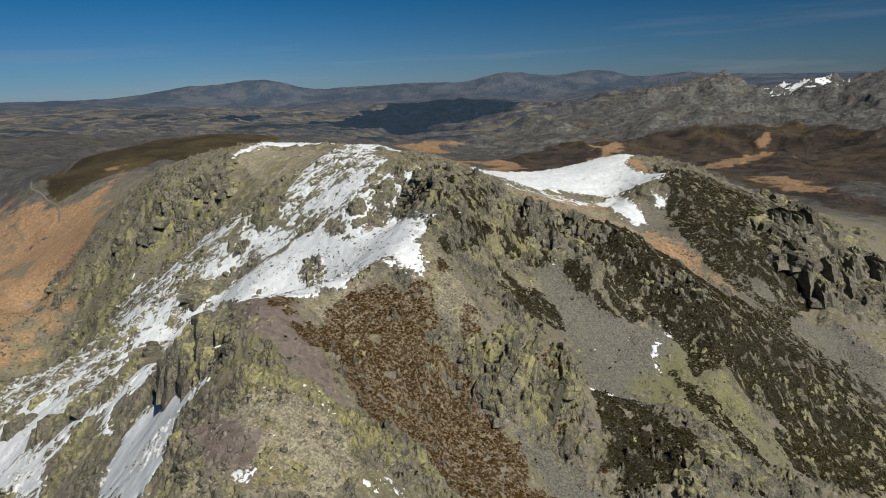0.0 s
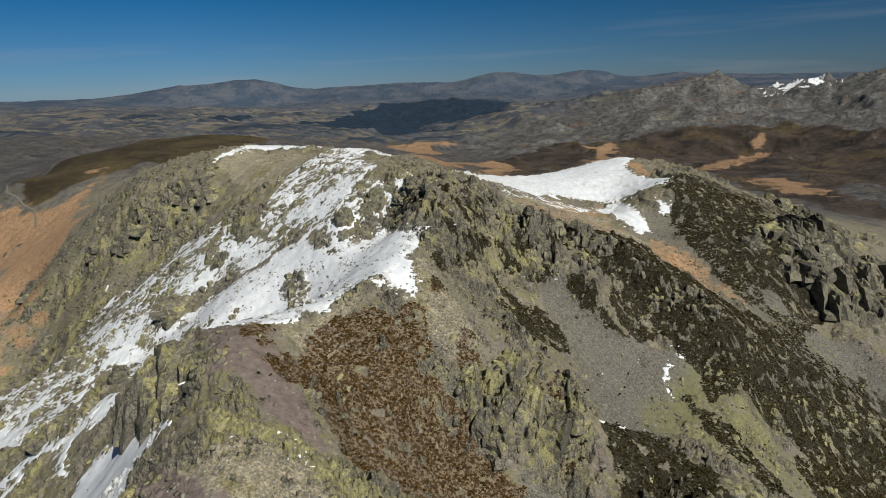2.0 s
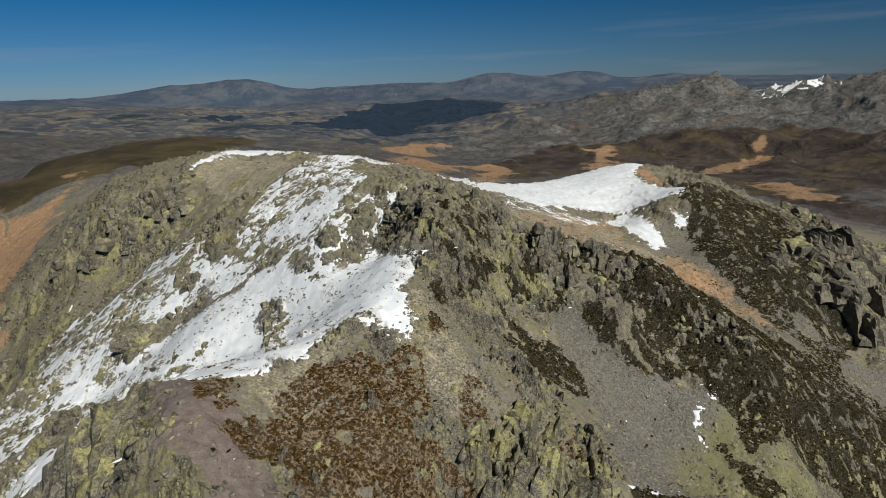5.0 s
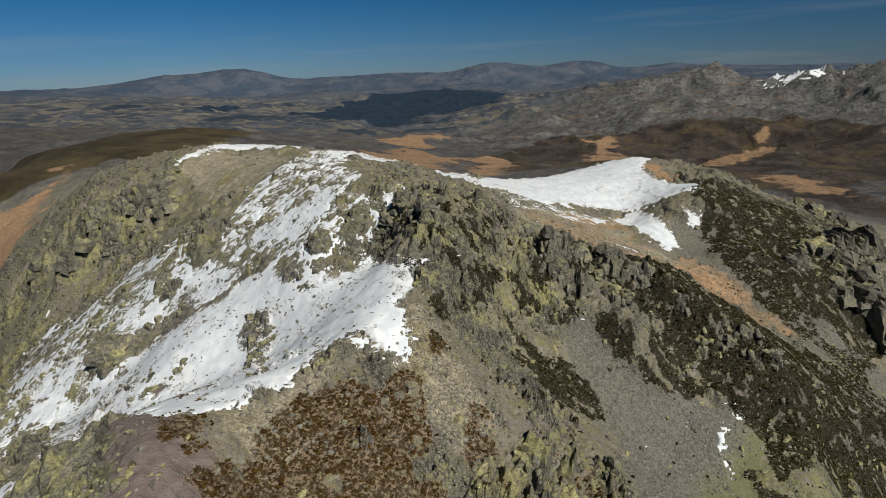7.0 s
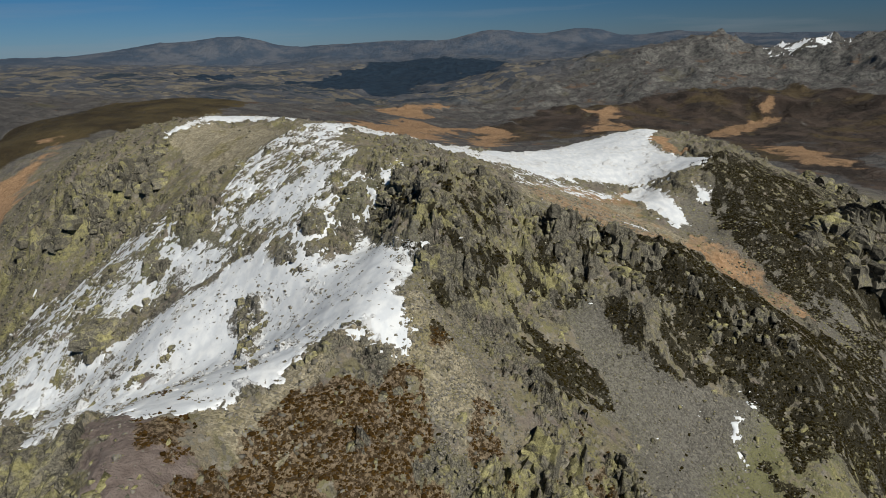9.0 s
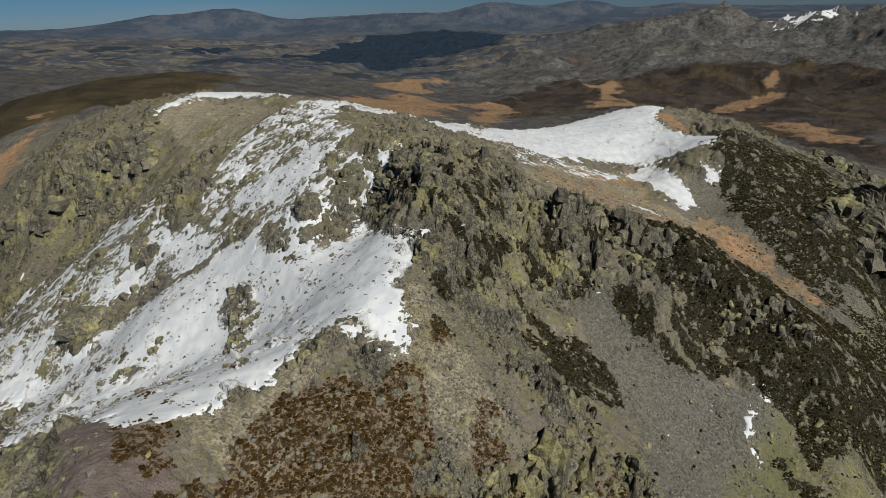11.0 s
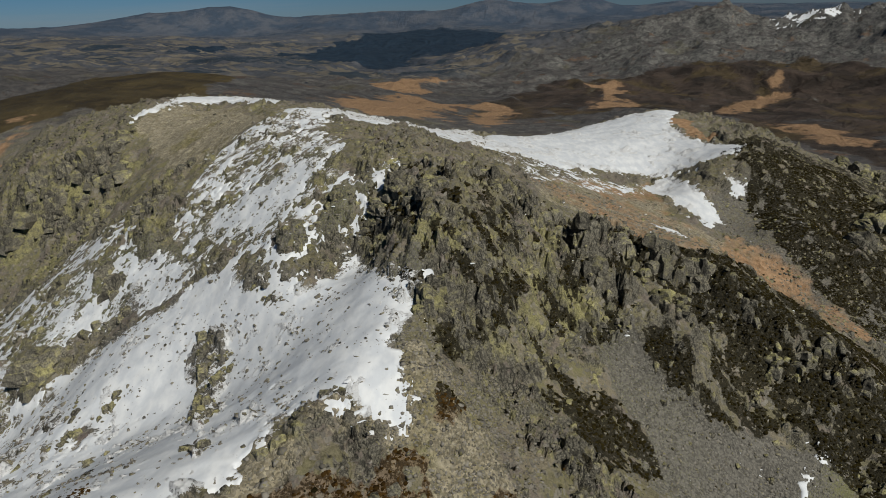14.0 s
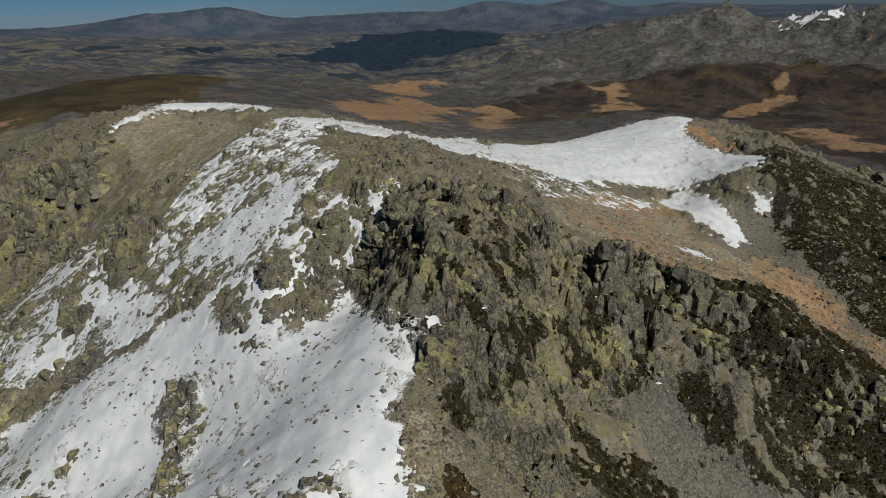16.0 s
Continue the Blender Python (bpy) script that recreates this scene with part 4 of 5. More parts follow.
def rock_material(name="granite", richness=0.26):
    n = Nodes(name)
    c, coarse, mid, fine, joints = rock_colour(n, richness)
    info = n.add("ShaderNodeObjectInfo")
    c = n.shade(c, n.ramp(info.outputs["Random"], 0.0, 1.0, 0.75, 1.2))
    bump = n.math("ADD", joints, n.math("ADD", n.math("MULTIPLY", mid, 1.2), n.math("MULTIPLY", fine, 0.5)))
    return n.finish(c, 0.92, bump, 0.4, 0.8)


def snow_material():
    n = Nodes("old_snow")
    drift, grain = n.noise(3.0, 5, 0.55, n.scaled(1, 0.5, 1)), n.noise(0.35, 4, 0.6)
    c = n.mix(n.ramp(drift, 0.35, 0.7), (0.50, 0.525, 0.56), (0.62, 0.635, 0.65))
    c = n.mix(n.ramp(n.noise(0.8, 6, 0.7), 0.62, 0.74, 0, 0.75), c, (0.30, 0.27, 0.22))
    bump = n.math("ADD", drift, n.math("MULTIPLY", grain, 0.3))
    m = n.finish(c, 0.65, bump, 0.2, 0.35)
    return m


def plant_material(name, dark, light):
    n = Nodes(name)
    g = n.tree.nodes["Geometry"].outputs["Random Per Island"]
    c = n.mix(g, dark, light)
    c = n.mix(n.ramp(n.noise(0.22, 4, 0.7), 0.45, 0.7, 0, 0.7), c, (0.016, 0.011, 0.004))
    m = n.finish(c, 0.95, n.noise(0.15, 4, 0.7), 0.12, 0.9)
    n.bsdf.inputs["Specular IOR Level"].default_value = 0.05
    return m


def stone_material():
    n = Nodes("loose_stone")
    g = n.tree.nodes["Geometry"].outputs["Random Per Island"]
    c = n.mix(g, (0.079, 0.072, 0.061), (0.209, 0.194, 0.169))
    c = n.mix(n.ramp(n.noise(0.5, 4, 0.6), 0.5, 0.68, 0, 0.75), c, (0.180, 0.162, 0.050))
    return n.finish(c, 0.92, n.noise(0.2, 4, 0.6), 0.1, 0.6)


GRANITE_LICHEN = rock_material("lichened_granite", 0.55)
GROUND, GRANITE, OLD_SNOW, LOOSE_STONE = ground_material(), rock_material(), snow_material(), stone_material()
DRY_HEATH = plant_material("dry_heath", (0.025, 0.0135, 0.0032), (0.076, 0.042, 0.0115))
DARK_BROOM = plant_material("dark_broom", (0.008, 0.0066, 0.0019), (0.028, 0.0220, 0.0062))

# ---- the ground: one sheet to the horizon ----
def sheet(name, gx, gy, zs, keep=None):
    """A mesh over the grid gx, gy with heights zs; keep: which cells."""
    mesh = bpy.data.meshes.new(name)
    ny, nx = zs.shape
    ids = np.arange(nx * ny).reshape(ny, nx)
    quads = np.stack([ids[:-1, :-1], ids[:-1, 1:], ids[1:, 1:], ids[1:, :-1]], -1)
    co = np.stack([gx, gy, zs], -1).reshape(-1, 3)
    quads = quads.reshape(-1, 4) if keep is None else quads[keep]
    if keep is not None:
        used = np.zeros(len(co), bool)
        used[quads.ravel()] = True
        renum = np.cumsum(used) - 1
        co, quads = co[used], renum[quads]
    mesh.vertices.add(len(co))
    mesh.vertices.foreach_set("co", co.ravel().astype(np.float32))
    mesh.loops.add(quads.size)
    mesh.loops.foreach_set("vertex_index", quads.ravel().astype(np.int32))
    mesh.polygons.add(len(quads))
    mesh.polygons.foreach_set("loop_start", np.arange(0, quads.size, 4, dtype=np.int32))
    mesh.update(calc_edges=True)
    return mesh


def rings(first, last, step, growth):
    """Radii with an even step up to 290 m, wider and wider beyond."""
    out = [0.01] + list(np.arange(6, first, 6.0))
    v = first
    while v < last:
        out.append(v)
        v += step + growth * max(0.0, v - 290)
    return np.array(out + [last])


def bearings(fine, step):
    """Angles clockwise from ahead: even over the mountain, wider behind."""
    half, s = list(np.arange(0, fine, step)), step
    while half[-1] < math.pi - 1.5 * s:
        s = min(s * 1.25, 0.09)
        half.append(half[-1] + s)
    half[-1] = math.pi
    return np.array([-v for v in half[:0:-1]] + half)


HUB = (0.37, 50.0)   # the middle of the ground's rings
GR, GA = rings(75.0, 4900.0, 0.55, 0.0055), bearings(radians(47), radians(0.16))
_R, _A = np.meshgrid(GR, GA, indexing="ij")
_X, _Y = HUB[0] + _R * np.sin(_A), HUB[1] + _R * np.cos(_A)
GZ, GF = height(_X, _Y)
ground_mesh = sheet("ground", _X, _Y, GZ)
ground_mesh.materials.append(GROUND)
away = smooth(420, 1000, np.hypot(_X, _Y - 150))
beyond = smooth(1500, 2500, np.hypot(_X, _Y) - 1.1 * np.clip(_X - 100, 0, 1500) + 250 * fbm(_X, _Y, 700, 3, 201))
# distance mask for the haze-blue hill colour
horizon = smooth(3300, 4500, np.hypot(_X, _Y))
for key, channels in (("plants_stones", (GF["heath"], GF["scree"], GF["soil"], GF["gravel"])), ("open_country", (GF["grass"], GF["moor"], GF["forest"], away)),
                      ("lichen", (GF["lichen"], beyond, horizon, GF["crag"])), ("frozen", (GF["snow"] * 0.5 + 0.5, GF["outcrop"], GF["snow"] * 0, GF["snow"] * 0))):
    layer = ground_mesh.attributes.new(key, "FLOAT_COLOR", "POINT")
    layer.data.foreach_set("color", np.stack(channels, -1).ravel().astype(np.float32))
ground = tagged(new("ground", ground_mesh), "rocky mountainside of grey granite with yellow lichen, scree and dry heath", "ground", kind="structure")


def on_grid(field, x, y):
    """A field of the ground at places, between its grid points."""
    x, y = np.atleast_1d(x).astype(float) - HUB[0], np.atleast_1d(y).astype(float) - HUB[1]
    r, a = np.hypot(x, y), np.arctan2(x, y)
    i = np.clip(np.searchsorted(GA, a) - 1, 0, len(GA) - 2)
    j = np.clip(np.searchsorted(GR, r) - 1, 0, len(GR) - 2)
    u, v = (a - GA[i]) / (GA[i + 1] - GA[i]), (r - GR[j]) / (GR[j + 1] - GR[j])
    return field[j, i] * (1 - u) * (1 - v) + field[j, i + 1] * u * (1 - v) + field[j + 1, i] * (1 - u) * v + field[j + 1, i + 1] * u * v


# ---- snow: sheets that fill the hollows, stones standing through ----
def snow_sheet(title, names, step, label, swell=1.0, patch=5.5, rough=0.12, wander=3.2):
    pts = np.array([p for n in names for p in PLAN[n]], float)
    xs = np.arange(pts[:, 0].min() - 7 * swell, pts[:, 0].max() + 7 * swell, step)
    ys = np.arange(pts[:, 1].min() - 7 * swell, pts[:, 1].max() + 7 * swell, step)
    gx, gy = np.meshgrid(xs, ys)
    deep = np.full(gx.shape, -1.0)
    for n in names:
        d = inside(n, gx, gy, 14.0 * swell ** 2) / swell ** 2
        deep = np.maximum(deep, np.where(d > -13.9, smooth(-6.5, 6.0, d + wander * fbm(gx, gy, 11 * swell, 5, 7, 0.6)) * (SNOW[n] + 1) - 1, -1))
    # blown and melted in streaks down the slope
    s, c = math.sin(0.25), math.cos(0.25)
    along, across = c * gx + s * gy, c * gy - s * gx
    edge = 1 - smooth(0.1, 0.42, deep)
    deep = deep + (rough + 0.75 * edge) * (0.6 * fbm(along * 0.7, across, patch, 6, 99, 0.8) + 0.3 * edge * fbm(gx, gy, 2.1 * swell, 3, 107, 0.7)) * smooth(-1, -0.2, deep)
    deep = deep - 0.35 * smooth(0.3, 0.9, fbm(gx, gy, 23, 3, 103)) * smooth(0.9, 0.5, deep)
    z = (base_height(gx, gy) if swell == 1 else on_grid(GZ, gx.ravel(), gy.ravel()).reshape(gx.shape) + 1.5 * deep) + 1.0 * fbm(gx, gy, 38, 3, 73) + np.where(deep < 0, deep * 4.5, deep * 0.55) + (0.3 if rough > 0.05 else 0.08) * fbm(gx, gy, 9, 2, 71)
    cell = np.maximum(np.maximum(deep[:-1, :-1], deep[1:, 1:]), np.maximum(deep[1:, :-1], deep[:-1, 1:]))
    mesh = sheet(title, gx, gy, z, cell > -0.75)
    mesh.materials.append(OLD_SNOW)
    mesh.polygons.foreach_set("use_smooth", np.ones(len(mesh.polygons), bool))
    tagged(new(title, mesh), label, "snow", "snow patches")
    return xs, ys, z, deep


gully = snow_sheet("snowfield", ["snow_gully", "snow_gully_foot", "snow_upper", "snow_link", "snow_link_upper", "snow_streaks", "snow_upper_field", "snow_gully_low", "snow_gully_side", "snow_gully_tip"], 0.45, "broad white field of old snow in the gully below the crest")
snow_sheet("snowfield", ["snow_bowl", "snow_bowl_west", "snow_tongue", "snow_bowl_edge"], 0.8, "smooth white snowfield in the high bowl behind the crest", rough=0.02)
for title, names, label in (
    ("snow_patch", ["snow_rim"], "narrow white snow cornice along the summit rim"),
    ("snow_patch", ["snow_west"], "scattered streaks of old snow in hollows of the western flank"),
    ("snow_patch", ["snow_top"], "streaky old snow between rocks under the summit"),
    ("snow_patch", ["snow_couloir", "snow_ledge"], "steep white snow couloir at the foot of the rock tower"),
    ("snow_patch", ["snow_lower_flank", "snow_low_corner"], "broken snow patches on the lower rocky flank"),
    ("snow_patch", ["snow_far_flank"], "thin snow patches on the far rocky flank"),
    ("snow_patch", ["snow_spot"], "small snow patch among stones beside the bowl"),
    ("snow_patch", ["snow_drift"], "small snow drift behind the rock pillars"),
    ("snow_patch", ["snow_ridge_patch"], "small melting snow patch on the gravel ridge"),
    ("snow_patch", ["snow_ridge_edge"], "small snow patch at the edge of the gravel ridge"),
    ("snow_patch", ["snow_gravel_patch"], "remnant of snow on pinkish gravel"),
    ("snow_patch", ["snow_scree_line"], "thin line of snow along a scree ledge"),
    ("snow_patch", ["snow_scree"], "branching line of snow between the boulders of the scree"),
    ("snow_patch", ["snow_east_line"], "thin line of snow in a gully of the scree"),
):
    snow_sheet(title, names, 0.9 if names[0] in ("snow_west", "snow_top", "snow_far_flank") else 0.55, label, 1.0, 15.0 if names[0] == "snow_west" else 5.5, 0.12, 1.3 if names[0] in ("snow_spot", "snow_scree_line", "snow_scree") else 3.2)

snow_sheet("snow_patch", ["snow_peak"], 9.0, "distant snow patch below a far rocky summit", 5.0)

# ---- rocks ----
def rock_mesh(name, seed, flat=1.0, tall=1.0, points=15):
    """An angular block about 2 m across: the hull of a few points."""
    rng = random.Random(seed)
    bm = bmesh.new()
    for _ in range(points):
        v = Vector((rng.gauss(0, 1), rng.gauss(0, 1), rng.gauss(0, 1))).normalized()
        m = max(abs(v.x), abs(v.y), abs(v.z))
        v = v.lerp(v / m, 0.55) * rng.uniform(0.85, 1.1)
        bm.verts.new((v.x, v.y * flat, v.z * tall))
    bmesh.ops.convex_hull(bm, input=bm.verts)
    loose = [v for v in bm.verts if not v.link_faces]
    bmesh.ops.delete(bm, geom=loose, context="VERTS")
    mesh = bpy.data.meshes.new(name)
    bm.to_mesh(mesh)
    bm.free()
    return mesh


def spots(names, count, seed, gap=0.0, inset=0.5):
    """Places inside the outlines of these names, spread evenly by chance."""
    rng = np.random.default_rng(seed)
    out = []
    areas = []
    for n in names:
        p = np.array(PLAN[n], float)
        q = np.roll(p, -1, 0)
        areas.append(abs((p[:, 0] * q[:, 1] - p[:, 1] * q[:, 0]).sum()) / 2)
    for n, area in zip(names, areas):
        want = max(1, int(round(count * area / sum(areas))))
        p = np.array(PLAN[n], float)
        (x0, y0), (x1, y1) = p.min(0) - 3, p.max(0) + 3
        x, y = rng.uniform(x0, x1, want * 14), rng.uniform(y0, y1, want * 14)
        ok = inside(n, x, y) + 2.5 * fbm(x, y, 12, 3, 5) > inset
        x, y = x[ok], y[ok]
        took = []
        for a, b in zip(x, y):
            if len(took) >= want:
                break
            if gap and any((a - c) ** 2 + (b - d) ** 2 < gap * gap for c, d in took):
                continue
            took.append((a, b))
        out += took
    return np.array(out)


def block_mesh(seed, detail):
    """A jointed granite block about 2 m across: a box with broken corners, a sloping top and a worn, uneven skin."""
    rng = random.Random(seed)
    bm = bmesh.new()
    for i in (-1, 1):
        for j in (-1, 1):
            bm.verts.new((i * rng.uniform(1.0, 1.25), j * rng.uniform(1.0, 1.25), -1.1))
            bm.verts.new((i * rng.uniform(0.75, 1.05), j * rng.uniform(0.75, 1.05), rng.uniform(-0.1, 0.6)))
            bm.verts.new((i * rng.uniform(0.3, 0.85), j * rng.uniform(0.3, 0.85), rng.uniform(0.55, 1.05)))
    bm.verts.new((rng.uniform(-0.4, 0.4), rng.uniform(-0.4, 0.4), rng.uniform(0.9, 1.15)))
    bmesh.ops.convex_hull(bm, input=bm.verts)
    bmesh.ops.delete(bm, geom=[v for v in bm.verts if not v.link_faces], context="VERTS")
    bmesh.ops.triangulate(bm, faces=bm.faces)
    for _ in range(detail):
        bmesh.ops.subdivide_edges(bm, edges=bm.edges[:], cuts=1, use_grid_fill=True)
        bmesh.ops.triangulate(bm, faces=bm.faces)
    shift = Vector((rng.uniform(-50, 50), rng.uniform(-50, 50), rng.uniform(-50, 50)))
    crack = rng.uniform(-0.5, 0.5)
    for v in bm.verts:
        p = v.co
        p += 0.24 * noise.noise_vector(p * 1.2 + shift) + 0.11 * noise.noise_vector(p * 3.6 + shift)
        notch = max(0.0, 1 - abs(p.x - crack + 0.3 * noise.noise(p * 1.1 + shift)) / 0.16)
        p.y *= 1 - 0.22 * notch
        p.z -= 0.16 * notch
    mesh = bpy.data.meshes.new("block")
    bm.to_mesh(mesh)
    bm.free()
    return mesh


BLOCKS = []
for material in (GRANITE, GRANITE_LICHEN):
    row = []
    for k in range(14):
        me = block_mesh(100 + k, 2 if k < 4 else 1)
        me.materials.append(material)
        row.append(me)
    BLOCKS.append(row)


def large_crag(x, y, w, h, turn, rng, label, lichen):
    """A large crag: jointed blocks crowded together, lower towards its rim, with a few leaning against it."""
    z = float(on_grid(GZ, x, y)[0])
    top = new("rock_outcrop")
    top.location = (x, y, z - 0.5)
    tagged(top, label, "rock", "rock outcrops")
    count, bulk = (6, 1.45) if w > 4.5 else (8, 1.05) if w > 3 else (6, 1.0)
    for k in range(count + rng.randint(0, 2)):
        a = k * 2.4 + rng.uniform(-0.5, 0.5)
        ring = 0.0 if k == 0 else 0.95 * math.sqrt(k / count) * rng.uniform(0.8, 1.15)
        u, v = math.cos(a) * ring * w * 1.15, math.sin(a) * ring * w * 0.85
        dx, dy = math.cos(turn) * u - math.sin(turn) * v, math.sin(turn) * u + math.cos(turn) * v
        s = w * bulk * rng.uniform(0.36, 0.62) * (1.1 - 0.25 * ring)
        tall = h * rng.uniform(0.42, 0.78) * (1 - 0.45 * min(1.0, ring))
        zz = float(on_grid(GZ, x + dx, y + dy)[0])
        piece = new("core" if k == 0 else "buttress" if ring < 0.7 else "ledge", BLOCKS[rng.random() < lichen][rng.randrange(4) if k < 2 else rng.randrange(4, 14)])
        piece.parent = top
        piece.matrix_basis = (pose(dx, dy, zz - (z - 0.5) + 0.08 * tall, rng.uniform(-14, 14), rng.uniform(-14, 14), math.degrees(turn) + rng.gauss(0, 22) + rng.choice((0, 90, 180, 270)))
                              @ Matrix.Diagonal((s, s * rng.uniform(0.75, 1.1), tall, 1)))


def outcrop(x, y, size, turn, rng, label, lichen, tall=1.0, count=(5, 8)):
    """A crag of several fractured blocks that stand out of the slope."""
    z = float(on_grid(GZ, x, y)[0])
    top = new("rock_outcrop")
    top.location = (x, y, z - 0.5)
    tagged(top, label, "rock", "rock outcrops")
    for k in range(rng.randint(*count)):
        a, b = rng.gauss(0, 0.95) * size, rng.gauss(0, 0.5) * size
        dx, dy = math.cos(turn) * a - math.sin(turn) * b, math.sin(turn) * a + math.cos(turn) * b
        s = size * rng.uniform(0.28, 0.7)
        h = s * rng.uniform(0.55, 1.15) * tall
        zz = float(on_grid(GZ, x + dx, y + dy)[0])
        piece = new("core" if k == 0 else "block", BLOCKS[rng.random() < lichen][rng.randrange(4, 14)])
        piece.parent = top
        piece.matrix_basis = (pose(dx, dy, zz - (z - 0.5) + 0.05 * h, rng.uniform(-16, 16), rng.uniform(-16, 16), math.degrees(turn) + rng.uniform(-25, 25))
                              @ Matrix.Diagonal((s, s * rng.uniform(0.6, 1.0), h, 1)))


rng = random.Random(11)
for names, count, sizes, lichen, label in (
    (["crag_tower_foot"], 5, (1.6, 3.0), 0.7, "steep fractured granite outcrop with yellow lichen and dark joints"),
    (["crag_crest", "crag_pillars"], 20, (1.0, 3.0), 0.65, "blocky grey granite outcrop on the mountain crest"),
    (["crag_spur"], 16, (1.2, 3.0), 0.2, "dark granite outcrop among heath on the spur"),
    (["crag_east", "crag_black"], 24, (2.5, 6.0), 0.15, "dark shaded granite cliff of upright pillars"),
    (["crag_slabs", "crag_slab_low"], 14, (1.5, 3.4), 0.85, "lichen-covered granite slab standing out of the slope"),
    (["crag_left", "crag_left_mid", "crag_low_left"], 26, (2.0, 4.5), 0.5, "grey granite crag on the grassy flank"),
    (["crag_snow_rib", "crag_snow_rock", "crag_band", "crag_shoulder"], 36, (0.9, 2.2), 0.8, "rocky rib standing out of the snow"),
    (["lichen_west"], 30, (2.0, 6.0), 0.45, "grey granite crag with yellow lichen on the western flank"),
    (["lichen_tower", "gravel_front"], 14, (0.8, 2.0), 0.85, "low granite ledge with yellow lichen on the stony ridge"),
    (["lichen_spur", "heath_spur_side"], 18, (1.4, 2.8), 0.6, "grey lichened granite outcrop among dark broom"),
    (["crag_face"], 12, (1.0, 2.8), 0.6, "weathered granite blocks on the steep rock face"),
    (["crag_right_ridge"], 16, (3.0, 7.0), 0.25, "dark granite crags along the descending ridge"),
    (["rocks_west"], 16, (2.4, 6.5), 0.4, "grey granite crag on the lower western slope"),
    (["crag_rim"], 8, (2.0, 4.0), 0.3, "grey granite rocks along the rim of the bowl"),
):
    for x, y in spots(names, count, 7 + count, 2.5):
        size = rng.uniform(*sizes)
        if size > 2.4:
            large_crag(float(x), float(y), size * 0.95, size * rng.uniform(0.8, 1.5), rng.uniform(0.2, 1.2), rng, label, lichen)
        else:
            outcrop(float(x), float(y), size, rng.uniform(0.2, 1.2), rng, label, lichen)

for x, y, size in ((-100, 274, 2.2), (-101, 283, 1.8), (-91, 281, 1.9), (-86, 259, 2.0), (-118, 325, 2.3), (-106, 325, 2.2), (-140, 349, 2.3), (-142, 333, 2.2)):
    outcrop(x, y, size, 0.9, rng, "lichened rock island in the melting snow", 0.7, 1.3)

# the large pillars and slabs: x, y, half width, half height
for places, lichen, label in (
    ([(16, 319, 3.0, 4.0), (32, 321, 3.2, 4.5), (44, 319, 3.6, 6.5), (55, 322, 3.7, 6.5), (45, 309, 3.5, 6.0), (66, 317, 3.5, 5.0), (75, 313, 3.2, 4.5)], 0.2,
     "tall grey granite pillars split by a black cleft"),
    ([(-12, 314, 3.6, 4.2), (-19, 313, 2.8, 3.2), (-7, 306, 3.0, 3.2), (-4, 300, 2.6, 2.8), (-3, 272, 3.0, 5.0), (-6, 265, 2.8, 4.5)], 0.25,
     "massive dark granite buttress at the head of the snow"),
    ([(188, 397, 4.0, 6.0), (212, 397, 5.0, 9.0), (221, 387, 5.5, 9.0), (256, 409, 6.0, 10.0), (278, 418, 6.0, 9.0), (231, 377, 5.0, 8.0), (205, 386, 4.0, 7.0), (248, 427, 4.0, 6.0), (283, 444, 5.0, 7.0), (296, 438, 5.0, 7.0), (312, 492, 6.0, 7.0), (331, 540, 6.0, 8.0), (366, 552, 7.0, 8.0), (236, 402, 7.0, 11.0)], 0.15,
     "dark overhanging granite cliff with one yellow lichen face"),
    ([(205, 409, 5.5, 8.0)], 1.0, "pale granite wall covered in yellow lichen above the spur"),
    ([(14, 198, 3.0, 4.0), (41, 212, 3.0, 4.0), (-17, 155, 2.8, 4.0), (-8, 158, 3.0, 4.5)], 0.8,
     "big rounded granite slab with yellow-green lichen"),
    ([(80, 189, 3.5, 5.0), (96, 199, 4.0, 6.0), (110, 200, 4.0, 6.0)], 0.1, "black shaded granite crag above the valley"),
    ([(-182, 450, 3.6, 6.0), (-172, 446, 3.7, 7.0), (-165, 439, 3.6, 6.5), (-186, 440, 3.4, 6.0), (-196, 448, 5.0, 7.0), (-211, 441, 5.0, 7.0), (-205, 433, 5.0, 8.0), (-151, 435, 5.0, 6.0),
      (-162, 458, 5.0, 6.0), (-107, 400, 3.5, 4.5), (-114, 340, 3.5, 4.5), (-177, 387, 4.0, 5.0)], 0.35, "large grey granite crag on the western flank"),
):
    for x, y, w, h in places:
        large_crag(x, y, w * 1.2, h * 1.05, rng.uniform(0.1, 0.9), rng, label, lichen)

# great slabs side by side with open joints: the tower at the end of the near ridge, and the dark walls of the far spur
def slab_group(name, label, turn, lichen, slabs):
    x0, y0 = slabs[0][0], slabs[0][1]
    whole = new(name)
    whole.location = (x0, y0, float(on_grid(GZ, x0, y0)[0]) - 6)
    tagged(whole, label, "rock")
    for x, y, w, d, h, top, lean in slabs:
        top = float(on_grid(GZ, x, y)[0]) + top if top < 20 else top
        slab = new("slab", BLOCKS[rng.random() < lichen][rng.randrange(4)])
        slab.parent = whole
        slab.matrix_basis = (pose(x - x0, y - y0, top - h * 0.95 - whole.location.z, rng.uniform(-6, 6), lean, turn + rng.uniform(-9, 9)) @ Matrix.Diagonal((w, d, h, 1)))


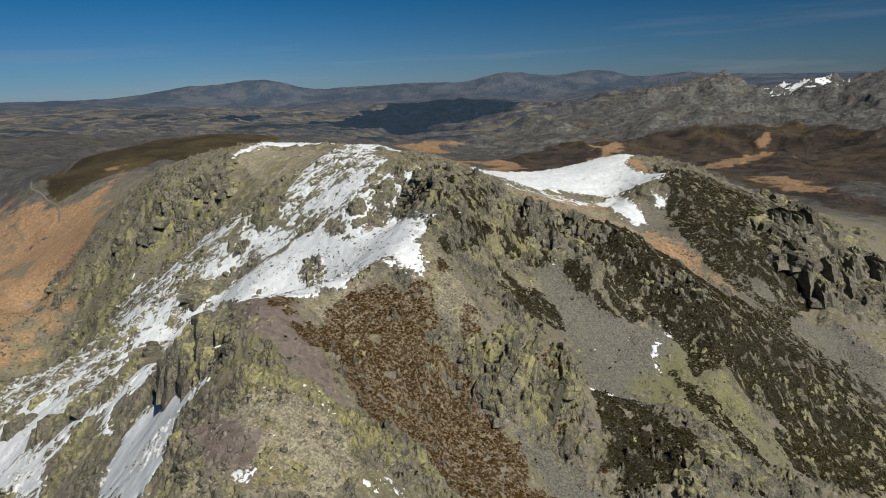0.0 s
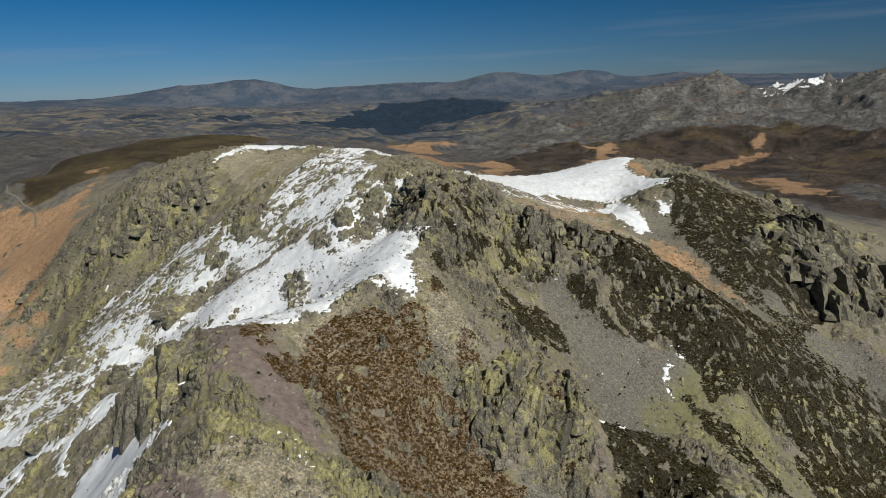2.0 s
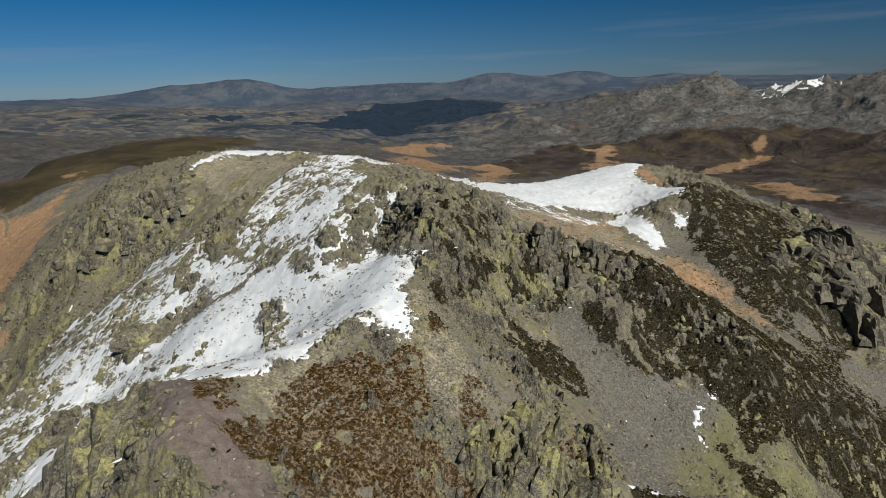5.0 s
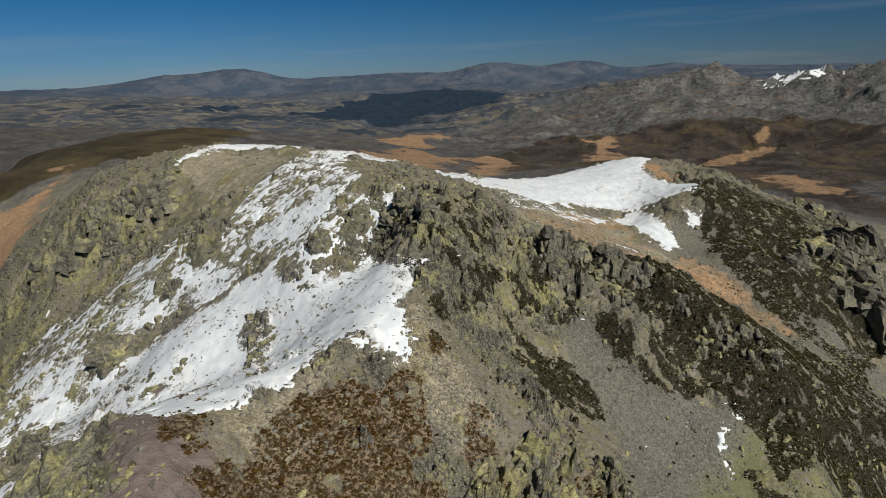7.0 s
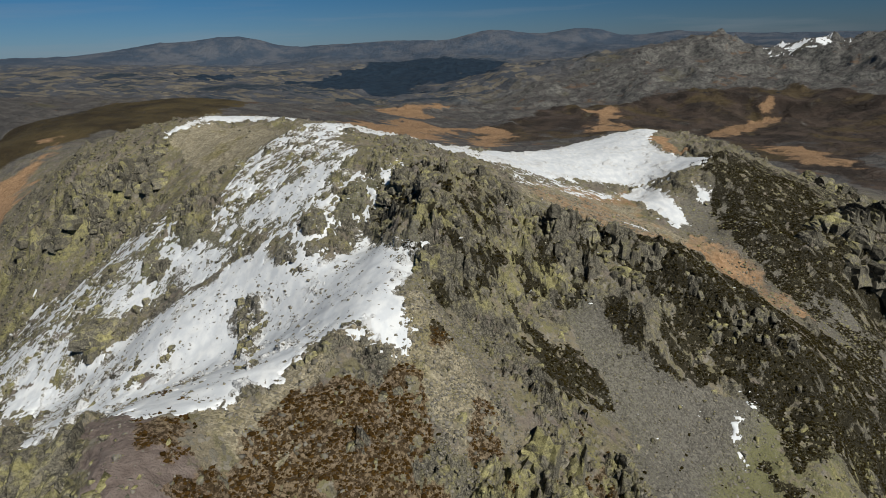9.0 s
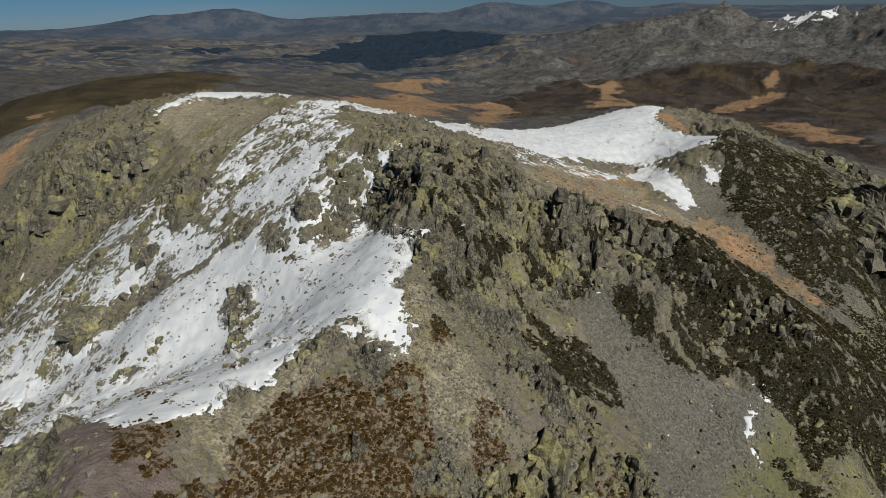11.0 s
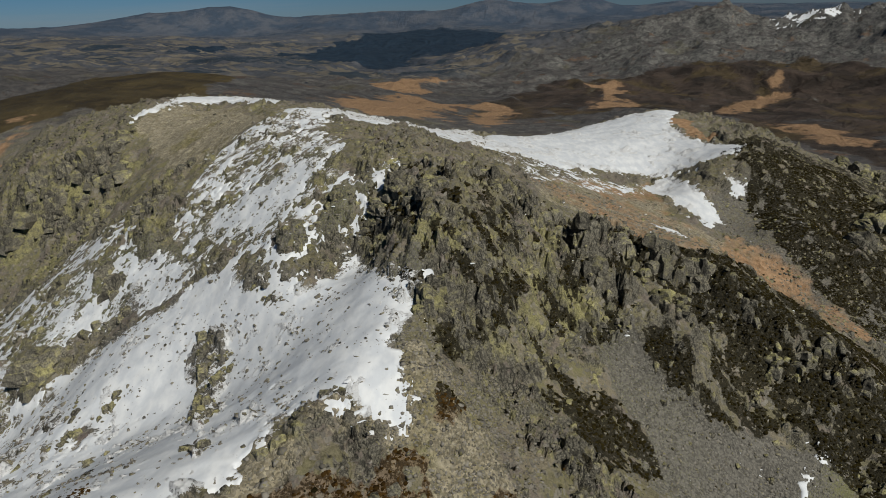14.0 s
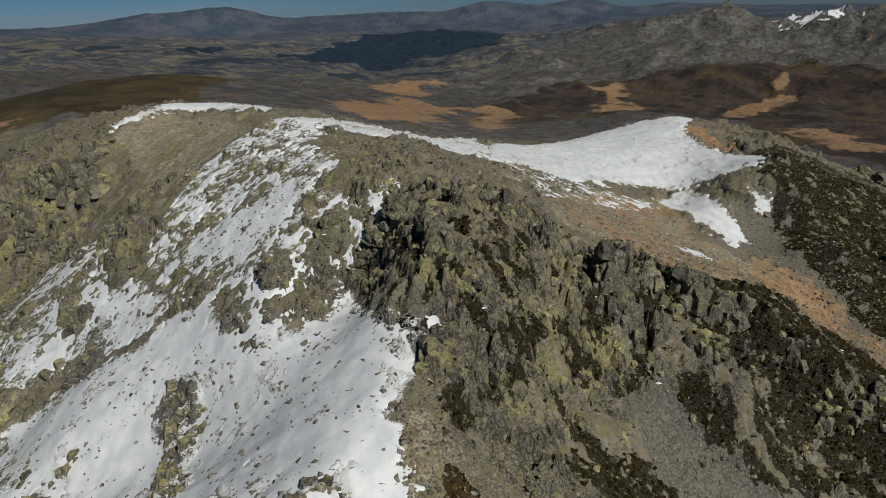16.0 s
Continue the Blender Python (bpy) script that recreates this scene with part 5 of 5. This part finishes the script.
slab_group("rock_tower", "massive split granite tower with black joints and some yellow lichen", 24, 0.2, (
    (-77, 202, 4.6, 6.0, 7.0, 92.5, 3), (-83.5, 201, 4.4, 6.0, 8.0, 89.5, 6), (-90, 199.5, 4.2, 6.0, 9.0, 85.5, 8), (-96, 198.5, 3.8, 5.5, 9.0, 79, 10), (-71.5, 199, 4.0, 6.0, 6.0, 91, -6),
    (-93, 193.5, 3.8, 4.5, 9.0, 76.5, 8), (-87, 194, 4.2, 4.6, 9.0, 81, 8), (-80.5, 194, 4.2, 5.0, 8.0, 86.5, 6), (-74, 194, 4.0, 5.0, 7.0, 88.5, 2), (-68.5, 193, 3.6, 5.0, 6.0, 87.5, -8),
    (-84, 187, 4.2, 4.4, 8.0, 78, 6), (-77.5, 186.5, 4.0, 4.4, 7.0, 82.5, 4), (-71.5, 185, 3.8, 4.4, 6.0, 83, -4)))
slab_group("rock_slabs", "great smooth granite slabs with yellow-green lichen and dark clefts", -22, 0.85, (
    (20, 222, 4.2, 8.5, 9.0, 3.5, 6), (28, 226, 4.8, 8.0, 9.0, 2.5, 8), (11, 206, 3.6, 7.0, 9.0, 3.0, 4), (18, 208, 3.8, 8.5, 10.0, 3.6, 5), (26, 211, 4.0, 9.0, 10.0, 3.2, 6), (34, 210, 4.2, 8.5, 9.0, 2.6, 9), (39, 202, 3.6, 7.5, 8.0, 2.2, 9)))
slab_group("rock_rib", "narrow granite rib with lichen standing out of the snowfield", 15, 0.5, (
    (-68.5, 293, 1.8, 2.6, 3.0, 2.0, 4), (-66.5, 287, 2.0, 2.8, 3.2, 2.2, 4), (-65.2, 281, 1.7, 2.6, 3.0, 2.0, 5), (-64, 275, 1.6, 2.4, 3.0, 1.9, 4), (-62.5, 269, 1.5, 2.4, 2.8, 1.8, 3), (-60.5, 263, 1.5, 2.2, 2.8, 1.8, 4), (-58.5, 257, 1.3, 2.0, 2.4, 1.5, 4)))
slab_group("rock_hump", "low tan granite hump at the lower edge of the snow", 20, 0.2, (
    (-29, 232.6, 2.6, 2.0, 3.0, 1.5, 0), (-33, 231, 2.3, 1.8, 3.0, 1.1, -6), (-25.8, 234, 1.8, 1.6, 3.0, 1.3, 6), (-36, 229.6, 1.6, 1.5, 2.4, 0.8, -8)))
slab_group("cliff", "black shaded granite cliff overhanging the scree", 12, 0.1, (
    (222, 383, 4.0, 9.0, 14.0, 8.0, -12), (231, 378, 5.0, 10.0, 15.0, 9.0, -14), (240, 388, 5.0, 10.0, 16.0, 10.0, -14), (252, 384, 5.0, 12.0, 17.0, 11.0, -15)))
slab_group("cliff", "dark upright granite cliff with a deep cleft", 10, 0.1, (
    (262, 404, 5.0, 11.0, 16.0, 11.0, -12), (272, 412, 5.0, 11.0, 16.0, 11.0, -12), (281, 404, 5.5, 12.0, 17.0, 11.0, -14), (292, 424, 6.0, 13.0, 17.0, 11.0, -12)))
slab_group("cliff", "grey granite cliff beside a yellow lichen wall", 14, 0.2, (
    (214, 410, 4.0, 8.0, 12.0, 9.0, -12), (224, 418, 4.0, 9.0, 14.0, 11.0, -13), (238, 426, 4.5, 10.0, 14.0, 11.0, -13), (252, 438, 5.0, 11.0, 15.0, 10.0, -13), (270, 446, 5.0, 11.0, 15.0, 10.0, -12)))

BOULDERS = []
for k in range(9):
    me = rock_mesh("boulder", 300 + k, 0.9, 0.75, 14)
    me.materials.append((GRANITE_LICHEN, LOOSE_STONE, LOOSE_STONE)[k % 3])
    BOULDERS.append(me)
for names, count, label in (
    (["scree_fan", "scree_couloir", "green_scree"], 110, "angular grey boulder lying on the scree"),
    (["gravel_saddle", "gravel_front", "soil_ridge"], 24, "weathered granite boulder on gravel"),
    (["snow_gully", "snow_upper", "snow_link", "snow_streaks"], 120, "dark boulder showing through the snow"),
    (["tan_bowl", "scree_hollow", "gravel_rim"], 40, "grey boulder on the dry grassy slope"),
):
    for x, y in spots(names, count, 500 + count, 1.5):
        b = new("boulder", BOULDERS[rng.randrange(len(BOULDERS))])
        s = 0.3 + 0.9 * rng.random() ** 2.2
        z = float(on_grid(GZ, x, y)[0])
        b.matrix_basis = pose(x, y, z + 0.12 * s, rng.uniform(-20, 20), rng.uniform(-20, 20), rng.uniform(0, 360)) @ Matrix.Diagonal((s, s, s, 1))
        tagged(b, label, "boulder", "boulders")


def scattered(name, templates, x, y, size, sink, material, label, category, seed, lift=None, turns=(0, 2 * np.pi)):
    """One mesh of many small pieces, each a turned and scaled copy of a template."""
    rng = np.random.default_rng(seed)
    z = on_grid(GZ, x, y) if lift is None else lift
    n = len(x)
    which = rng.integers(0, len(templates), n)
    turn = rng.uniform(*turns, n)
    squash = rng.uniform(0.75, 1.25, (n, 3))
    cos, face, base = [], [], 0
    for k, (v, f) in enumerate(templates):
        sel = np.nonzero(which == k)[0]
        if not len(sel):
            continue
        p = v[None] * (size[sel, None] * squash[sel])[:, None, :]
        c, s = np.cos(turn[sel])[:, None], np.sin(turn[sel])[:, None]
        q = np.stack([c * p[..., 0] - s * p[..., 1] + x[sel, None], s * p[..., 0] + c * p[..., 1] + y[sel, None],
                      p[..., 2] + (z[sel] - sink * size[sel])[:, None]], -1)
        cos.append(q.reshape(-1, 3))
        face.append((f[None] + (np.arange(len(sel)) * len(v))[:, None, None] + base).reshape(-1, 3))
        base += len(sel) * len(v)
    co, tri = np.concatenate(cos), np.concatenate(face)
    mesh = bpy.data.meshes.new(name)
    mesh.vertices.add(len(co))
    mesh.vertices.foreach_set("co", co.ravel().astype(np.float32))
    mesh.loops.add(tri.size)
    mesh.loops.foreach_set("vertex_index", tri.ravel().astype(np.int32))
    mesh.polygons.add(len(tri))
    mesh.polygons.foreach_set("loop_start", np.arange(0, tri.size, 3, dtype=np.int32))
    mesh.update(calc_edges=True)
    mesh.materials.append(material)
    return tagged(new(name, mesh), label, category, kind="stuff")


def as_arrays(mesh):
    bm = bmesh.new()
    bm.from_mesh(mesh)
    bmesh.ops.triangulate(bm, faces=bm.faces)
    v = np.array([tuple(p.co) for p in bm.verts])
    f = np.array([[p.index for p in t.verts] for t in bm.faces])
    bm.free()
    return v, f


def shrub_arrays(seed):
    """A low tuft of heath with a ragged top."""
    rng = random.Random(seed)
    bm = bmesh.new()
    bmesh.ops.create_icosphere(bm, subdivisions=1, radius=1.0)
    for v in bm.verts:
        v.co *= rng.uniform(0.55, 1.4)
        v.co.z *= 0.7
    bmesh.ops.delete(bm, geom=[v for v in bm.verts if v.co.z < -0.35], context="VERTS")
    bm.verts.index_update()
    v = np.array([tuple(p.co) for p in bm.verts])
    f = np.array([[p.index for p in t.verts] for t in bm.faces])
    bm.free()
    return v, f


STONES = [as_arrays(rock_mesh("stone", 700 + k, 0.9, 0.7, 9)) for k in range(8)]
def slab_arrays(seed):
    """A leaning angular slab, like those between the joints of the granite."""
    r = random.Random(seed)
    bm = bmesh.new()
    bmesh.ops.create_cube(bm, size=2.0)
    for v in bm.verts:
        top = v.co.z > 0
        v.co = Vector((v.co.x * r.uniform(0.5, 1.1) * (0.8 if top else 1.1), v.co.y * r.uniform(0.3, 0.7) * (0.7 if top else 1.1), v.co.z * r.uniform(0.5, 1.2)))
        v.co.x += 0.35 * v.co.z
    bmesh.ops.bisect_plane(bm, geom=bm.verts[:] + bm.edges[:] + bm.faces[:], plane_co=(0.3, 0.1, 0.45), plane_no=(r.uniform(-0.8, 0.8), r.uniform(-0.6, 0.6), 1.0), clear_outer=True)
    bmesh.ops.holes_fill(bm, edges=bm.edges[:], sides=0)
    mesh = bpy.data.meshes.new("slab")
    bm.to_mesh(mesh)
    bm.free()
    return as_arrays(mesh)


SLABS = [slab_arrays(400 + k) for k in range(10)]
SHRUBS = [shrub_arrays(800 + k) for k in range(12)]


def many(x0, x1, y0, y1, count, seed):
    r = np.random.default_rng(seed)
    return r.uniform(x0, x1, count), r.uniform(y0, y1, count), r


# loose stones over scree, gravel, snow and bare rock
x, y, r = many(-150, 215, 125, 395, 120000, 21)
amount = (0.55 * on_grid(GF["scree"], x, y) + 0.35 * on_grid(GF["gravel"], x, y) + 0.12 * on_grid(GF["soil"], x, y)
          + 0.10 * on_grid(GF["crag"], x, y)
          + 0.09 - 0.05 * on_grid(GF["heath"], x, y))
ok = r.uniform(0, 1, len(x)) < amount
x, y = x[ok], y[ok]
size = 0.17 + (0.62 + 0.45 * on_grid(GF["gravel"], x, y)) * r.uniform(0, 1, len(x)) ** 3.4
scattered("loose_stones", STONES, x, y, size, 0.1, LOOSE_STONE, "loose grey angular stones strewn over the slopes", "stones", 22)
# the stony saddle under the crest
x, y, r = many(-18, 16, 196, 258, 9000, 35)
ok = (on_grid(GF["heath"], x, y) < 0.25) & (on_grid(GF["snow"], x, y) < 0.1) & (on_grid(GF["crag"], x, y) < 0.5) & (r.uniform(0, 1, len(x)) < 0.35 + 0.6 * smooth(-0.1, 0.3, fbm(x, y, 11, 3, 37)))
x, y = x[ok], y[ok]
scattered("saddle_stones", STONES, x, y, 0.22 + 0.42 * r.uniform(0, 1, len(x)) ** 2.5, 0.05, LOOSE_STONE, "pale angular stones with yellow lichen covering the saddle", "stones", 36)
# broken rock standing out of the steep slopes
x, y, r = many(-150, 235, 128, 400, 70000, 27)
amount = (0.03 + 0.26 * on_grid(GF["lichen"], x, y) + 0.22 * on_grid(GF["crag"], x, y)) * smooth(-0.25, 0.35, fbm(x, y, 15, 4, 131, 0.6))
amount *= (1 - 0.9 * smooth(-0.3, 0.3, on_grid(GF["snow"], x, y))) * (1 - 0.8 * on_grid(GF["gravel"], x, y)) * (1 - 0.8 * on_grid(GF["scree"], x, y))
ok = r.uniform(0, 1, len(x)) < amount
x, y = x[ok], y[ok]
size = 0.4 + 1.7 * r.uniform(0, 1, len(x)) ** 4
pick = r.uniform(0, 1, len(x)) < 0.5
scattered("broken_rock", SLABS, x[pick], y[pick], size[pick], 0.25, GRANITE_LICHEN, "broken granite with yellow-green lichen standing out of the slopes", "rocks", 28, None, (0.2, 1.5))
scattered("broken_rock", SLABS, x[~pick], y[~pick], size[~pick], 0.25, GRANITE, "broken dark grey granite standing out of the slopes", "rocks", 29, None, (0.2, 1.5))
x, y, r = many(90, 280, 330, 520, 16000, 25)
ok = (on_grid(GF["snow"], x, y) < 0.0) & (r.uniform(0, 1, len(x)) < 0.25 + 0.5 * on_grid(GF["scree"], x, y))
x, y = x[ok], y[ok]
scattered("bowl_stones", STONES, x, y, 0.25 + 0.9 * r.uniform(0, 1, len(x)) ** 3, 0.1, GRANITE_LICHEN, "grey lichened stones strewn over the slopes of the bowl", "stones", 26)

x, y, r = many(-350, -150, 190, 520, 9000, 23)
ok = on_grid(GF["snow"], x, y) < 0.2
x, y = x[ok], y[ok]
scattered("flank_stones", STONES, x, y, 0.35 + 1.3 * r.uniform(0, 1, len(x)) ** 3, 0.12, GRANITE_LICHEN, "grey and lichened boulders strewn over the western flank", "stones", 24)

# stones melting out of the gully's snow, in trails and clusters
sx, sy, sz, sdeep = gully
r = np.random.default_rng(51)
x, y = r.uniform(sx[0], sx[-2], 90000), r.uniform(sy[0], sy[-2], 90000)
i, j = np.searchsorted(sx, x) - 1, np.searchsorted(sy, y) - 1
i, j = np.clip(i, 0, len(sx) - 2), np.clip(j, 0, len(sy) - 2)
cluster = smooth(0.12, 0.75, fbm(0.5 * x + 0.1 * y, y - 0.15 * x, 9.0, 4, 161, 0.6)) + 0.02
ok = (sdeep[j, i] > -0.3) & (r.uniform(0, 1, len(x)) < 0.85 * cluster)
x, y, lift = x[ok], y[ok], sz[j, i][ok]
lift = np.maximum(lift, on_grid(GZ, x, y))
size = 0.15 + 0.55 * r.uniform(0, 1, len(x)) ** 3
scattered("melting_out_stones", STONES, x, y, size, 0.12, LOOSE_STONE, "dark stones melting out of the old snow", "stones", 52, lift)

# heath
x, y, r = many(-80, 225, 155, 470, 380000, 31)
heath = on_grid(GF["heath"], x, y)
clump = 0.62 + 0.8 * fbm(x, y, 5.0, 4, 141, 0.7) - 0.25 * smooth(195, 170, y) * (x < 40)
ok = r.uniform(0, 1, len(x)) < 0.72 * smooth(0.30, 0.55, heath * (clump + 0.15 * smooth(60, 110, x)))
x, y = x[ok], y[ok]
size = 0.2 + 0.5 * r.uniform(0, 1, len(x)) ** 2.2
east = np.maximum(x, 3 * y - 680) + 30 * (fbm(x, y, 13, 3, 33) * 0.5 + 0.5) > 60
scattered("heath_shrubs", SHRUBS, x[~east], y[~east], size[~east], 0.05, DRY_HEATH, "low warm brown heath cushions covering the slope", "shrubs", 32)
scattered("broom_shrubs", SHRUBS, x[east], y[east], size[east], 0.05, DARK_BROOM, "dense dark olive broom cushions on the spurs", "shrubs", 34)
x, y, r = many(-120, 215, 130, 460, 60000, 41)
ok = (r.uniform(0, 1, len(x)) < 0.05 + 0.12 * on_grid(GF["crag"], x, y)) & (on_grid(GF["snow"], x, y) < -0.6) & (fbm(x, y, 20, 3, 151) > 0.0) & (x > -60) & (on_grid(GF["gravel"], x, y) < 0.3)
x, y = x[ok], y[ok]
scattered("single_shrubs", SHRUBS, x, y, 0.3 + 0.5 * r.uniform(0, 1, len(x)) ** 2, 0.05, DARK_BROOM, "single small dark shrubs between stones and rocks", "shrubs", 42)

# last small remnants of snow in cracks and behind stones
def snow_scrap(seed):
    """A thin flat scrap of snow with a ragged edge."""
    r = random.Random(seed)
    long = r.uniform(1.0, 2.2)
    bm = bmesh.new()
    rim = [bm.verts.new((long * math.cos(a) * k, math.sin(a) * k * 0.6, -0.25)) for a, k in ((math.tau * i / 12, r.uniform(0.3, 1.3)) for i in range(12))]
    inner = [bm.verts.new((v.co.x * 0.75, v.co.y * 0.75, 0.10)) for v in rim]
    for i in range(12):
        bm.faces.new((rim[i], rim[(i + 1) % 12], inner[(i + 1) % 12], inner[i]))
    bm.faces.new(inner)
    mesh = bpy.data.meshes.new("scrap")
    bm.to_mesh(mesh)
    bm.free()
    return as_arrays(mesh)


SCRAPS = [snow_scrap(600 + k) for k in range(8)]
sites = [spots(names, count, 60 + count) for names, count in (
    (["crag_crest", "crag_pillars"], 60), (["soil_ridge", "gravel_front", "lichen_tower"], 44), (["tan_bowl", "scree_hollow"], 55), (["snow_scree"], 24),
    (["scree_couloir", "scree_fan"], 12), (["heath_spur", "crag_spur"], 22), (["lichen_west"], 150), (["snow_ridge_patch", "snow_gravel_patch", "snow_ridge_edge"], 45), (["snow_gully_tip", "crag_shoulder"], 30), (["crag_band"], 40))]
x, y = np.concatenate(sites).T
r = np.random.default_rng(61)
x, y = x + r.normal(0, 1.2, len(x)), y + r.normal(0, 1.2, len(x))
scattered("snow_remnants", SCRAPS, x, y, 0.12 + 0.62 * r.uniform(0, 1, len(x)) ** 3, -0.02, OLD_SNOW, "small white remnants of snow between rocks and stones", "snow", 62)

# ---- a trodden path over the moor ----
bm = bmesh.new()
way = [(-420, 668), (-437, 704), (-470, 732), (-495, 752), (-548, 830), (-622, 915)]
dense = [(a[0] + (b[0] - a[0]) * k / 12, a[1] + (b[1] - a[1]) * k / 12) for a, b in zip(way, way[1:]) for k in range(12)]
rows = []
for (ax, ay), (bx, by) in zip(dense, dense[1:]):
    ax, ay = ax + 4 * noise.noise(Vector((ax * 0.03, ay * 0.03, 0))), ay
    n = Vector((by - ay, ax - bx, 0)).normalized() * 1.0
    rows.append([bm.verts.new((ax + s * n.x, ay + s * n.y, float(on_grid(GZ, ax + s * n.x, ay + s * n.y)[0]) + 0.6)) for s in (-1, 0, 1)])
for a, b in zip(rows, rows[1:]):
    for k in (0, 1):
        bm.faces.new((a[k], a[k + 1], b[k + 1], b[k]))
path_mesh = bpy.data.meshes.new("footpath")
bm.to_mesh(path_mesh)
bm.free()
path_mesh.materials.append(LOOSE_STONE)
tagged(new("footpath", path_mesh), "pale trodden gravel path over the brown moor", "path", kind="structure")
